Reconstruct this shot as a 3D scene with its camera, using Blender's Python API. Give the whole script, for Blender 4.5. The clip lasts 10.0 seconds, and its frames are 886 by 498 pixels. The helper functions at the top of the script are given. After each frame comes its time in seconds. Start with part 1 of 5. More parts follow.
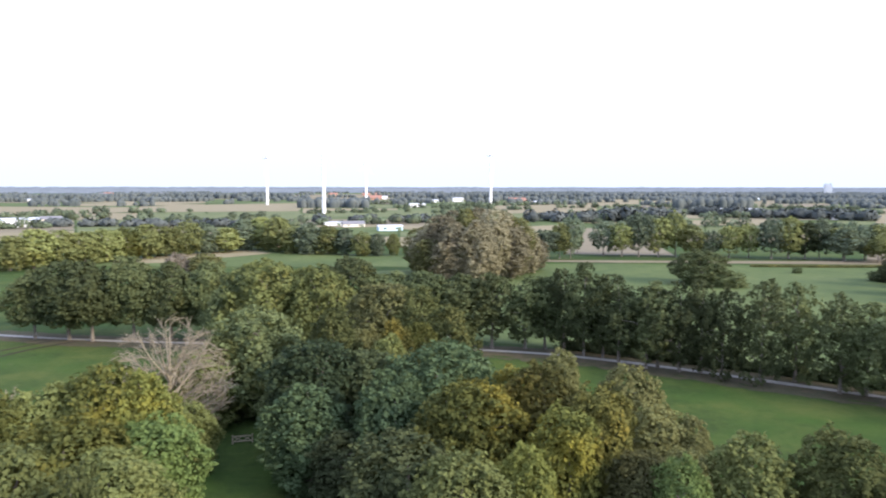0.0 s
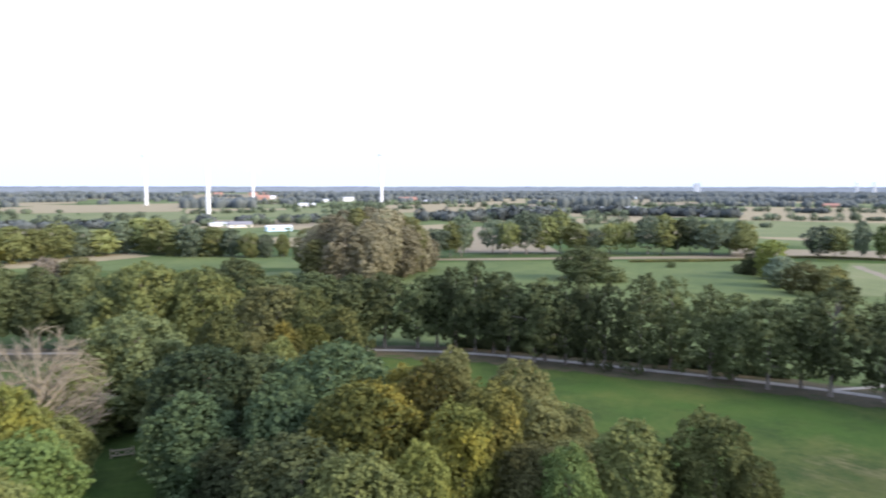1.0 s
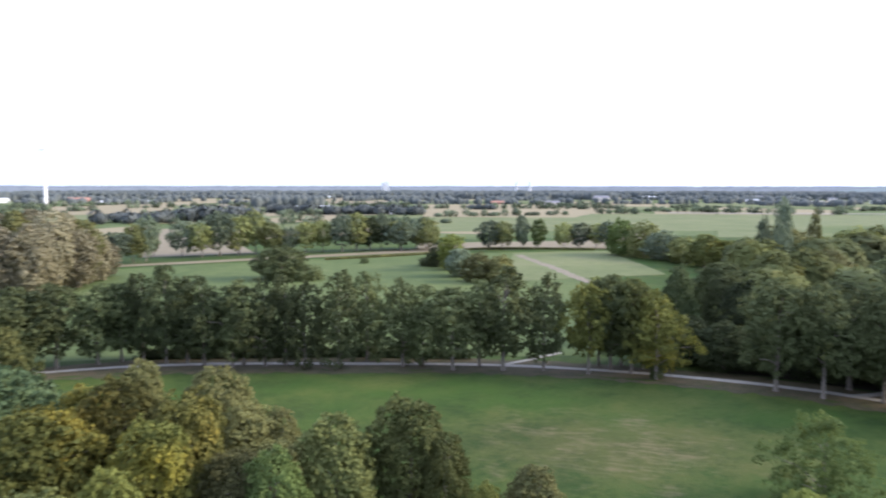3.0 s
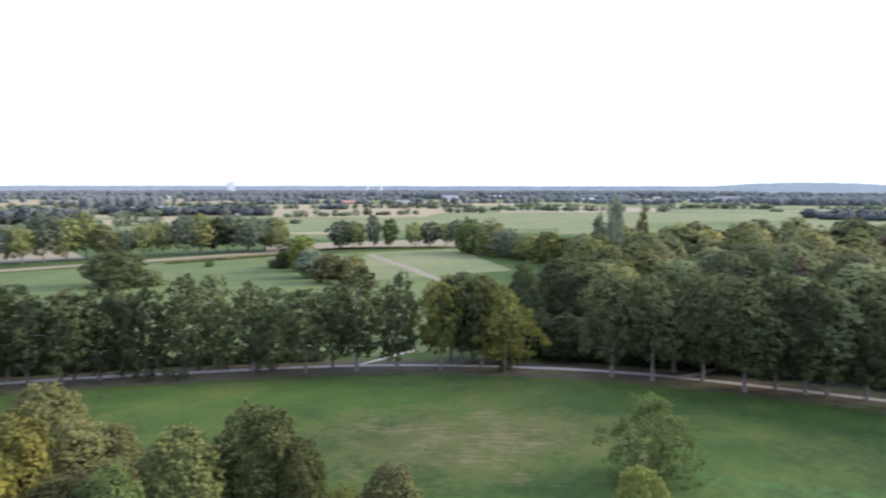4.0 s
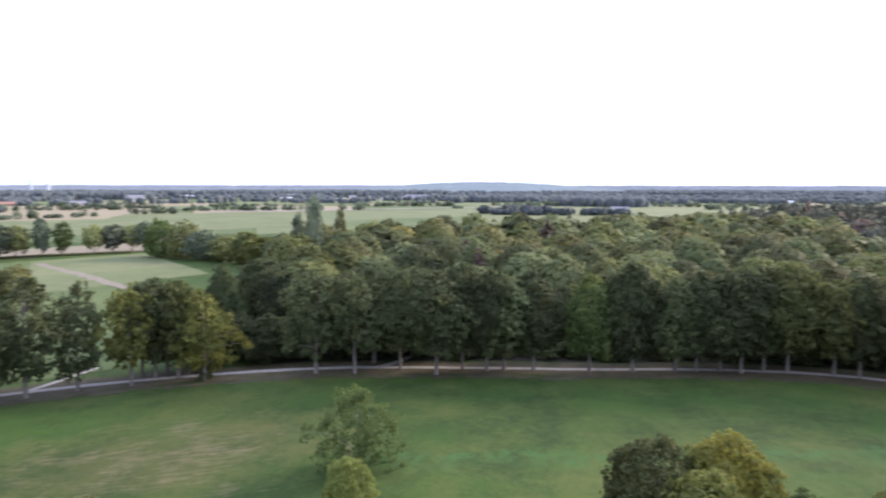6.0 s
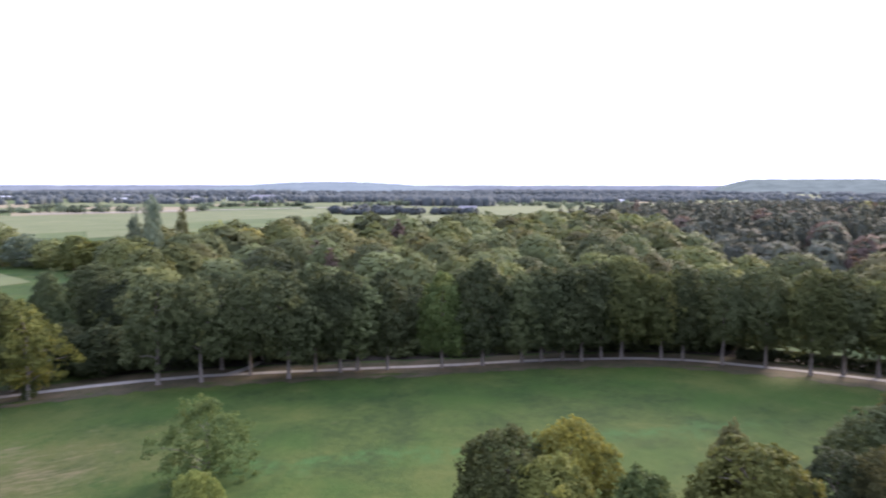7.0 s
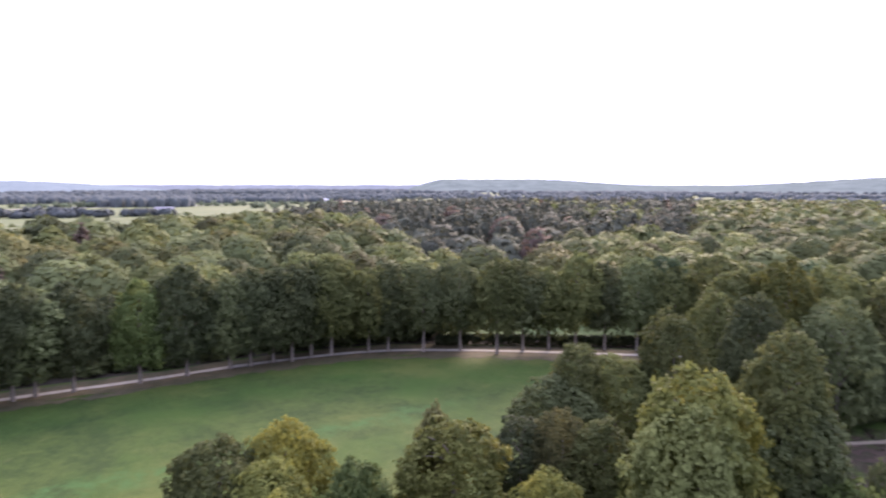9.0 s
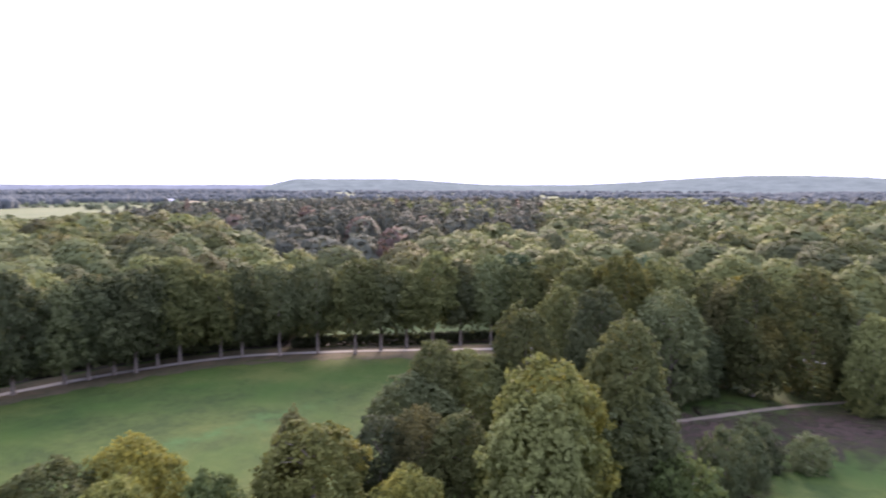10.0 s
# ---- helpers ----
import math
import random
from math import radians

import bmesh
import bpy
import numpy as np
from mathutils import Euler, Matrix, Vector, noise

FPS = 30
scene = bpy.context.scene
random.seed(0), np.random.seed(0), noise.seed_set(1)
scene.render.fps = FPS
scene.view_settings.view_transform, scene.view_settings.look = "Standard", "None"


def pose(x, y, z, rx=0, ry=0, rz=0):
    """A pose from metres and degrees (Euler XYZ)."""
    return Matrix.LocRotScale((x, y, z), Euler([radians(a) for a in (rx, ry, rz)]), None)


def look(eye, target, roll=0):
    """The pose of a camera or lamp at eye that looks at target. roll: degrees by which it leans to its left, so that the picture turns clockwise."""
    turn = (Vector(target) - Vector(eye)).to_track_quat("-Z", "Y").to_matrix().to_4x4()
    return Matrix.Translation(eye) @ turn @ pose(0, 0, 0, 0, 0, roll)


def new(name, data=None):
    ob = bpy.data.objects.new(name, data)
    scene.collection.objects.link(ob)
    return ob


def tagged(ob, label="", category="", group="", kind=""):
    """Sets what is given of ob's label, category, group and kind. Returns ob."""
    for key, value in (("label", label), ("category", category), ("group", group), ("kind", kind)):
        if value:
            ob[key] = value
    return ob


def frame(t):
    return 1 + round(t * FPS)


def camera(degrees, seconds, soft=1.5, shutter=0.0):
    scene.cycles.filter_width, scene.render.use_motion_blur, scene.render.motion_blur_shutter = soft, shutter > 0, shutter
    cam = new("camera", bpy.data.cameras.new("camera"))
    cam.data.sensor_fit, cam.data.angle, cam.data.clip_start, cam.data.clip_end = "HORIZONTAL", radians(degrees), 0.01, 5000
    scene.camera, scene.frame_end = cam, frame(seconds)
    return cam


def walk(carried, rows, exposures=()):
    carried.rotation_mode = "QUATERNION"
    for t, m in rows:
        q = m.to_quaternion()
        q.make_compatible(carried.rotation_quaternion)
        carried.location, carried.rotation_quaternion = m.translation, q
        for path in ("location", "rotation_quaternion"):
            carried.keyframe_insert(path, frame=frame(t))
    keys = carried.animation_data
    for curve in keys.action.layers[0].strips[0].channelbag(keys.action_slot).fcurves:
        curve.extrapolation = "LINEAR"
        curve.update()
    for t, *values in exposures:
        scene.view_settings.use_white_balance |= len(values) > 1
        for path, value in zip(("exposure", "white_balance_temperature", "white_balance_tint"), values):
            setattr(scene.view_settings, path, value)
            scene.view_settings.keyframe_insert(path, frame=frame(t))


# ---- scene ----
# the camera hovers in one place, 36 m up, and turns to the right
cam = camera(63.9, 10.0, soft=2.0, shutter=0.6)
EYE = (0.0, 0.0, 36.0)
TURN = [(0.0, 0.0, 4.98), (0.5, -3.23, 5.01), (1.0, -8.76, 5.02), (1.5, -14.93, 5.03), (2.0, -21.03, 5.05), (2.5, -27.02, 5.06), (4.0, -44.95, 5.07), (4.5, -50.92, 5.09), (5.0, -56.91, 5.1),
        (5.5, -62.91, 5.12), (7.0, -80.86, 5.13), (7.5, -86.81, 5.15), (8.0, -92.68, 5.15), (8.5, -98.47, 5.16), (9.0, -104.27, 5.16), (9.5, -110.1, 5.17), (10.0, -115.85, 5.18)]
walk(cam, [(t, pose(*EYE, 90 - down, -0.05, yaw)) for t, yaw, down in TURN],
     exposures=[(0.0, 0.18, 5780, 16), (3.0, 0.24, 5780, 17), (5.0, 0.29, 5780, 20), (6.5, 0.34, 5800, 25), (7.5, 0.43, 5850, 30), (9.0, 0.62, 5980, 35), (10.0, 0.62, 5980, 35)])

# world: a hazy white evening sky with a low soft sun
SUN_AZ, SUN_EL = 121.0, 25.0
world = bpy.data.worlds.new("world")
scene.world = world
world.use_nodes = True
wn, wl = world.node_tree.nodes, world.node_tree.links
wn.clear()
sky = wn.new("ShaderNodeTexSky")
sky.sky_type, sky.sun_disc = "NISHITA", False
sky.sun_elevation, sky.sun_rotation = radians(SUN_EL), radians(SUN_AZ)
sky.dust_density, sky.air_density = 4.0, 1.0
# cloud cover, brighter overhead than at the horizon
where = wn.new("ShaderNodeTexCoord")
split = wn.new("ShaderNodeSeparateXYZ")
height = wn.new("ShaderNodeMapRange")
height.inputs["From Min"].default_value, height.inputs["From Max"].default_value = 0.0, 1.0
height.inputs["To Min"].default_value, height.inputs["To Max"].default_value = 0.94, 1.65
shade = wn.new("ShaderNodeVectorMath")
shade.operation = "SCALE"
shade.inputs[0].default_value = (12.9, 14.2, 17.6)
cloud = wn.new("ShaderNodeMix")
cloud.data_type, cloud.blend_type = "RGBA", "MIX"
cloud.inputs[0].default_value = 0.85
back = wn.new("ShaderNodeBackground")
back.inputs[1].default_value = 0.1
wout = wn.new("ShaderNodeOutputWorld")
wl.new(where.outputs["Generated"], split.inputs[0])
wl.new(split.outputs["Z"], height.inputs["Value"])
# the haze glows towards the sun
toward = wn.new("ShaderNodeVectorMath")
toward.operation = "DOT_PRODUCT"
toward.inputs[1].default_value = (math.sin(radians(SUN_AZ)) * math.cos(radians(SUN_EL)), math.cos(radians(SUN_AZ)) * math.cos(radians(SUN_EL)), math.sin(radians(SUN_EL)))
above = wn.new("ShaderNodeMath")
above.operation = "MAXIMUM"
above.inputs[1].default_value = 0.0
squared = wn.new("ShaderNodeMath")
squared.operation = "POWER"
squared.inputs[1].default_value = 2.0
glow = wn.new("ShaderNodeMath")
glow.operation = "MULTIPLY_ADD"
glow.inputs[1].default_value, glow.inputs[2].default_value = 0.65, 0.86
both_ways = wn.new("ShaderNodeMath")
both_ways.operation = "MULTIPLY"
wl.new(where.outputs["Generated"], toward.inputs[0])
wl.new(toward.outputs["Value"], above.inputs[0])
wl.new(above.outputs[0], squared.inputs[0])
wl.new(squared.outputs[0], glow.inputs[0])
wl.new(glow.outputs[0], both_ways.inputs[0])
wl.new(height.outputs[0], both_ways.inputs[1])
wl.new(both_ways.outputs[0], shade.inputs["Scale"])
wl.new(sky.outputs[0], cloud.inputs[6])
wl.new(shade.outputs[0], cloud.inputs[7])
wl.new(cloud.outputs[2], back.inputs[0])
wl.new(back.outputs[0], wout.inputs[0])
sun_data = bpy.data.lights.new("sun", "SUN")
sun_data.energy, sun_data.angle, sun_data.color = 7.2, radians(20), (1.0, 0.83, 0.56)
sun = new("sun", sun_data)
sun_from = Vector((math.sin(radians(SUN_AZ)) * math.cos(radians(SUN_EL)), math.cos(radians(SUN_AZ)) * math.cos(radians(SUN_EL)), math.sin(radians(SUN_EL))))
sun.matrix_world = look(sun_from * 300, (0, 0, 0))


# materials
class Nodes:
    """A material's node tree, with short ways to add nodes to it."""

    def __init__(self, name):
        self.mat = bpy.data.materials.new(name)
        self.mat.use_nodes = True
        self.tree = self.mat.node_tree
        self.tree.nodes.clear()
        self.out = self.add("ShaderNodeOutputMaterial")

    def add(self, kind, **ins):
        n = self.tree.nodes.new(kind)
        for key, value in ins.items():
            self.put(n.inputs[key.replace("_", " ")], value)
        return n

    def put(self, socket, value):
        if isinstance(value, bpy.types.NodeSocket):
            self.tree.links.new(value, socket)
        else:
            socket.default_value = value

    def noise(self, where, scale, detail=3.0, rough=0.55):
        n = self.add("ShaderNodeTexNoise", Scale=scale, Detail=detail, Roughness=rough)
        self.put(n.inputs["Vector"], where)
        return n.outputs["Fac"]

    def ramp(self, fac, *stops):
        n = self.add("ShaderNodeValToRGB", Fac=fac)
        while len(n.color_ramp.elements) < len(stops):
            n.color_ramp.elements.new(0.5)
        for el, (at, colour) in zip(n.color_ramp.elements, stops):
            el.position, el.color = at, (*colour, 1)
        return n.outputs["Color"]

    def mix(self, fac, a, b, blend="MIX"):
        n = self.tree.nodes.new("ShaderNodeMix")
        n.data_type, n.blend_type = "RGBA", blend
        for socket, value in ((n.inputs[0], fac), (n.inputs[6], a), (n.inputs[7], b)):
            self.put(socket, (*value, 1) if isinstance(value, tuple) and len(value) == 3 else value)
        return n.outputs[2]

    def maths(self, op, a, b=0.0, clamp=False):
        n = self.tree.nodes.new("ShaderNodeMath")
        n.operation, n.use_clamp = op, clamp
        self.put(n.inputs[0], a)
        self.put(n.inputs[1], b)
        return n.outputs[0]

    def place(self):
        return self.add("ShaderNodeNewGeometry").outputs["Position"]

    def finish(self, colour, rough=0.9, bump=None, strength=0.4, distance=0.05, spec=0.3):
        n = self.add("ShaderNodeBsdfPrincipled", Roughness=rough)
        n.inputs["Specular IOR Level"].default_value = spec
        self.put(n.inputs["Base Color"], (*colour, 1) if isinstance(colour, tuple) and len(colour) == 3 else colour)
        if bump is not None:
            b = self.add("ShaderNodeBump", Height=bump, Strength=strength, Distance=distance)
            self.put(n.inputs["Normal"], b.outputs[0])
        self.put(self.out.inputs[0], n.outputs[0])
        return self.mat


def leaf_material(name, dark, light, turned, turned_share=0.15):
    """Foliage: two greens by branch, by leaf and by tree, with some leaves turned, partly translucent."""
    m = Nodes(name)
    geo = m.add("ShaderNodeNewGeometry")
    info = m.add("ShaderNodeObjectInfo")
    patch = m.noise(geo.outputs["Position"], 0.22, 4.0, 0.55)
    single = m.add("ShaderNodeAttribute")
    single.attribute_name = "tree_tone"
    own = m.maths("FRACT", m.maths("ADD", info.outputs["Random"], single.outputs["Fac"]))
    fac = m.maths("ADD", m.maths("MULTIPLY", geo.outputs["Random Per Island"], 0.1), m.maths("MULTIPLY", patch, 0.7))
    fac = m.maths("ADD", fac, m.maths("MULTIPLY", own, 0.5))
    fac = m.maths("SUBTRACT", fac, 0.22, True)
    col = m.mix(fac, dark, light)
    turn = m.maths("ADD", m.noise(geo.outputs["Position"], 0.12, 3.0), m.maths("MULTIPLY", geo.outputs["Random Per Island"], 0.1))
    turn = m.ramp(turn, (0.71 - turned_share, (0, 0, 0)), (0.93 - turned_share, (0.7, 0.7, 0.7)))
    col = m.mix(turn, col, turned)
    tone = m.maths("ADD", m.maths("MULTIPLY", own, 0.6), 0.94)
    tint = m.add("ShaderNodeHueSaturation", Value=tone, Saturation=1.17, Color=col)
    hue = m.maths("ADD", m.maths("MULTIPLY", own, 0.018), 0.497)
    m.put(tint.inputs["Hue"], hue)
    diff = m.add("ShaderNodeBsdfPrincipled", Roughness=0.75)
    diff.inputs["Specular IOR Level"].default_value = 0.06
    m.put(diff.inputs["Base Color"], tint.outputs[0])
    trans = m.add("ShaderNodeBsdfTranslucent")
    m.put(trans.inputs[0], tint.outputs[0])
    both = m.add("ShaderNodeMixShader", Fac=0.36)
    m.put(both.inputs[1], diff.outputs[0])
    m.put(both.inputs[2], trans.outputs[0])
    m.put(m.out.inputs[0], both.outputs[0])
    return m.mat


LEAF = {
    "lime": leaf_material("lime_leaves", (0.047, 0.057, 0.031), (0.112, 0.122, 0.060), (0.165, 0.160, 0.060), 0.02),
    "olive": leaf_material("olive_leaves", (0.053, 0.063, 0.030), (0.128, 0.132, 0.056), (0.185, 0.165, 0.066), 0.08),
    "yellow": leaf_material("yellow_green_leaves", (0.054, 0.062, 0.026), (0.140, 0.140, 0.050), (0.200, 0.168, 0.050), 0.14),
    "gold": leaf_material("golden_leaves", (0.056, 0.059, 0.026), (0.140, 0.132, 0.050), (0.194, 0.156, 0.050), 0.15),
    "blue": leaf_material("blue_green_leaves", (0.033, 0.046, 0.027), (0.070, 0.088, 0.046), (0.120, 0.132, 0.072), 0.03),
    "canopy": leaf_material("woodland_canopy_leaves", (0.052, 0.062, 0.034), (0.120, 0.128, 0.062), (0.158, 0.150, 0.062), 0.06),
    "brown": leaf_material("dull_brown_green_leaves", (0.056, 0.060, 0.031), (0.124, 0.118, 0.056), (0.174, 0.146, 0.060), 0.10),
    "dark": leaf_material("dark_leaves", (0.034, 0.042, 0.024), (0.076, 0.086, 0.043), (0.090, 0.100, 0.048), 0.02),
    "green": leaf_material("fresh_green_leaves", (0.046, 0.062, 0.028), (0.104, 0.126, 0.050), (0.170, 0.170, 0.060), 0.06),
    "fresh": leaf_material("bright_fresh_leaves", (0.096, 0.114, 0.044), (0.200, 0.215, 0.074), (0.236, 0.222, 0.074), 0.05),
    "fir": leaf_material("fir_needles", (0.050, 0.056, 0.042), (0.078, 0.083, 0.062), (0.090, 0.086, 0.062), -0.1),
    "rust": leaf_material("rust_needles", (0.082, 0.066, 0.055), (0.149, 0.115, 0.091), (0.171, 0.119, 0.079), 0.12),
    "pale": leaf_material("pale_straw_leaves", (0.156, 0.141, 0.110), (0.290, 0.260, 0.205), (0.312, 0.268, 0.205), 0.2),
    "poplar": leaf_material("poplar_leaves", (0.120, 0.112, 0.076), (0.222, 0.200, 0.140), (0.245, 0.205, 0.140), 0.08),
    "field": leaf_material("field_edge_leaves", (0.100, 0.112, 0.054), (0.200, 0.205, 0.092), (0.25, 0.225, 0.095), 0.08),
    "hedgerow": leaf_material("hedgerow_leaves", (0.069, 0.085, 0.060), (0.141, 0.161, 0.107), (0.177, 0.177, 0.102), 0.06),
}


def bark_material(name, a, b):
    m = Nodes(name)
    p = m.place()
    fine = m.noise(p, 5.0, 4.0)
    col = m.ramp(m.maths("ADD", m.maths("MULTIPLY", fine, 0.7), m.maths("MULTIPLY", m.noise(p, 0.9), 0.3)), (0.3, a), (0.7, b))
    return m.finish(col, 0.95, fine, 0.6, 0.04)


BARK = bark_material("grey_bark", (0.085, 0.074, 0.058), (0.24, 0.212, 0.172))
DEADWOOD = bark_material("bleached_dead_wood", (0.112, 0.096, 0.064), (0.262, 0.224, 0.158))


def grass_material(name, a, b, dry, dry_from=0.55, dry_to=0.75):
    """Grass: mottled at three scales, with mown streaks and dry patches."""
    m = Nodes(name)
    p = m.place()
    big, mid, fine = m.noise(p, 0.022, 4.0), m.noise(p, 0.16, 5.0, 0.65), m.noise(p, 1.3, 4.0, 0.65)
    fac = m.maths("ADD", m.maths("MULTIPLY", big, 0.4), m.maths("ADD", m.maths("MULTIPLY", mid, 0.35), m.maths("MULTIPLY", fine, 0.3)))
    col = m.ramp(fac, (0.445, a), (0.61, b))
    squeeze = m.add("ShaderNodeMapping")
    squeeze.vector_type = "TEXTURE"
    m.put(squeeze.inputs["Vector"], p)
    squeeze.inputs["Rotation"].default_value = (0, 0, radians(-48))
    squeeze.inputs["Scale"].default_value = (4.5, 1.1, 1)
    streak = m.noise(squeeze.outputs[0], 0.6, 6.0, 0.75)
    dryness = m.maths("ADD", m.maths("MULTIPLY", streak, 0.6), m.maths("MULTIPLY", big, 0.4))
    col = m.mix(m.ramp(dryness, (dry_from, (0, 0, 0)), (dry_to, (1, 1, 1))), col, dry)
    return m.finish(col, 0.95, fine, 0.6, 0.15, 0.12)


def soil_material(name, a, b, scale=0.5):
    m = Nodes(name)
    p = m.place()
    fine = m.noise(p, scale * 6, 4.0)
    col = m.ramp(m.maths("ADD", m.maths("MULTIPLY", m.noise(p, scale, 3.0), 0.5), m.maths("MULTIPLY", fine, 0.5)), (0.35, a), (0.65, b))
    return m.finish(col, 0.95, fine, 0.5, 0.05, 0.15)


def meadow_material():
    """The round meadow: greens at three scales, a dry trodden middle with straw flecks, a lush damp line."""
    m = Nodes("meadow_grass")
    p = m.place()

    def offset(x, y):
        n = m.add("ShaderNodeVectorMath")
        n.operation = "SUBTRACT"
        m.put(n.inputs[0], p)
        n.inputs[1].default_value = (x, y, 0)
        return n.outputs[0]

    def along(v, dx, dy):
        n = m.add("ShaderNodeVectorMath")
        n.operation = "DOT_PRODUCT"
        m.put(n.inputs[0], v)
        n.inputs[1].default_value = (dx, dy, 0)
        return n.outputs["Value"]

    def band(value, lo0, lo1, hi1, hi0):
        up = m.add("ShaderNodeMapRange", Value=value, From_Min=lo0, From_Max=lo1)
        down = m.add("ShaderNodeMapRange", Value=value, From_Min=hi0, From_Max=hi1)
        return m.maths("MULTIPLY", up.outputs[0], down.outputs[0])

    big, mid, fine, tuft = m.noise(p, 0.02, 4.0), m.noise(p, 0.11, 5.0, 0.65), m.noise(p, 0.7, 4.0, 0.7), m.noise(p, 3.0, 3.0, 0.7)
    fac = m.maths("ADD", m.maths("MULTIPLY", big, 0.35), m.maths("MULTIPLY", mid, 0.4))
    fac = m.maths("ADD", fac, m.maths("ADD", m.maths("MULTIPLY", fine, 0.22), m.maths("MULTIPLY", tuft, 0.12)))
    col = m.ramp(fac, (0.47, (0.020, 0.037, 0.008)), (0.545, (0.034, 0.055, 0.011)), (0.62, (0.053, 0.069, 0.015)))
    col = m.mix(m.ramp(m.noise(p, 0.045, 4.0, 0.6), (0.48, (0, 0, 0)), (0.66, (0.7, 0.7, 0.7))), col, (0.028, 0.060, 0.009))
    # the dry middle
    middle = offset(73, 67)
    a, b = along(middle, 0.80, -0.60), along(middle, 0.60, 0.80)
    far = m.maths("SQRT", m.maths("ADD", m.maths("POWER", m.maths("DIVIDE", m.maths("ABSOLUTE", a), 40.0), 2.0), m.maths("POWER", m.maths("DIVIDE", m.maths("ABSOLUTE", b), 24.0), 2.0)))
    near = m.maths("SUBTRACT", 1.0, far, True)
    sere = m.maths("ADD", m.maths("MULTIPLY", near, 0.44), m.maths("ADD", m.maths("MULTIPLY", mid, 0.5), m.maths("MULTIPLY", fine, 0.45)))
    col = m.mix(m.ramp(sere, (0.60, (0, 0, 0)), (0.82, (0.5, 0.5, 0.5))), col, (0.058, 0.056, 0.020))
    mown = m.add("ShaderNodeMapping", Vector=p)
    mown.vector_type = "TEXTURE"
    mown.inputs["Rotation"].default_value, mown.inputs["Scale"].default_value = (0, 0, radians(-48)), (3.5, 1.0, 1.0)
    straw = m.maths("ADD", m.maths("MULTIPLY", near, 0.18), m.maths("ADD", m.maths("MULTIPLY", m.noise(p, 0.14, 3.0, 0.6), 0.5), m.maths("MULTIPLY", m.noise(mown.outputs[0], 1.1, 5.0, 0.75), 0.6)))
    col = m.mix(m.ramp(straw, (0.67, (0, 0, 0)), (0.81, (0.7, 0.7, 0.7))), col, (0.108, 0.092, 0.048))
    # the damp line
    start = offset(83, 38)
    across = m.maths("ADD", along(start, 0.923, 0.385), m.maths("MULTIPLY", m.maths("SUBTRACT", mid, 0.5), 11.0))
    damp = m.maths("MULTIPLY", band(across, -4.5, -0.5, 0.8, 3.2), band(along(start, 0.385, -0.923), -14.0, 0.0, 62.0, 82.0))
    damp = m.maths("MULTIPLY", damp, m.ramp(m.noise(p, 0.4, 5.0, 0.7), (0.43, (0.05, 0.05, 0.05)), (0.6, (0.85, 0.85, 0.85))))
    col = m.mix(damp, col, (0.034, 0.080, 0.020))
    return m.finish(col, 0.95, m.maths("ADD", fine, tuft), 0.7, 0.15, 0.12)


MEADOW = meadow_material()


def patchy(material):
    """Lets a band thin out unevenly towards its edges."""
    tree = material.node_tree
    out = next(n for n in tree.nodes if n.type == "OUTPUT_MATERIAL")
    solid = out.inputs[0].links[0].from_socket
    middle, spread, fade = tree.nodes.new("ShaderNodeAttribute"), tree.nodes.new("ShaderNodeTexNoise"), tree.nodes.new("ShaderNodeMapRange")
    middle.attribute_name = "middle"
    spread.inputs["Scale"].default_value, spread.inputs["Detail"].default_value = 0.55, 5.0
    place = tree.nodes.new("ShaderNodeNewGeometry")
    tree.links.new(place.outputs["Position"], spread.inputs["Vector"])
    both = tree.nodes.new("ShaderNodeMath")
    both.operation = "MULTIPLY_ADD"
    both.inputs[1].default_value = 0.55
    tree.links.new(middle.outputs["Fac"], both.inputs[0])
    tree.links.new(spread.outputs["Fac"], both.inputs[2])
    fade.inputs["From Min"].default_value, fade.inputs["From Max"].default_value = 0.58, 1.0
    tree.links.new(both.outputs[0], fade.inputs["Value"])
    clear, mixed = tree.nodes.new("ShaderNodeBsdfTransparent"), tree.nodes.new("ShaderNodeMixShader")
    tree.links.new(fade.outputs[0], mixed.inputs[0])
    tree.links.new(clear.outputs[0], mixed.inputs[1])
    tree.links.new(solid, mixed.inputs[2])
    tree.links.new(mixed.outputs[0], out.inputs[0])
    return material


PASTURE = grass_material("pasture_grass", (0.050, 0.072, 0.024), (0.077, 0.100, 0.033), (0.125, 0.120, 0.056), 0.55, 0.72)
PALE_FIELD = grass_material("pale_green_field", (0.080, 0.097, 0.040), (0.108, 0.123, 0.052), (0.142, 0.134, 0.074), 0.52, 0.7)
STUBBLE = soil_material("stubble_field", (0.150, 0.128, 0.072), (0.195, 0.168, 0.102), 0.05)
TAN = soil_material("dry_tan_field", (0.124, 0.105, 0.066), (0.162, 0.140, 0.092), 0.06)
VERGE = soil_material("worn_verge", (0.036, 0.040, 0.016), (0.088, 0.068, 0.040), 0.35)
# brown litter, coloured darker to make up for canopy shade on the woodland floor
DARKENED_LITTER = soil_material("darkened_leaf_litter", (0.014, 0.013, 0.009), (0.034, 0.027, 0.018), 0.4)
LITTER_AND_SHADE = patchy(soil_material("thin_litter_and_shade", (0.024, 0.019, 0.013), (0.052, 0.037, 0.026), 0.4))
PATH = soil_material("pale_gravel", (0.205, 0.192, 0.165), (0.300, 0.282, 0.246), 0.8)
DRY_VERGE = soil_material("dry_verge_grass", (0.032, 0.038, 0.016), (0.080, 0.066, 0.038), 0.3)
TRACK = soil_material("bare_track", (0.120, 0.106, 0.074), (0.172, 0.150, 0.110), 0.4)
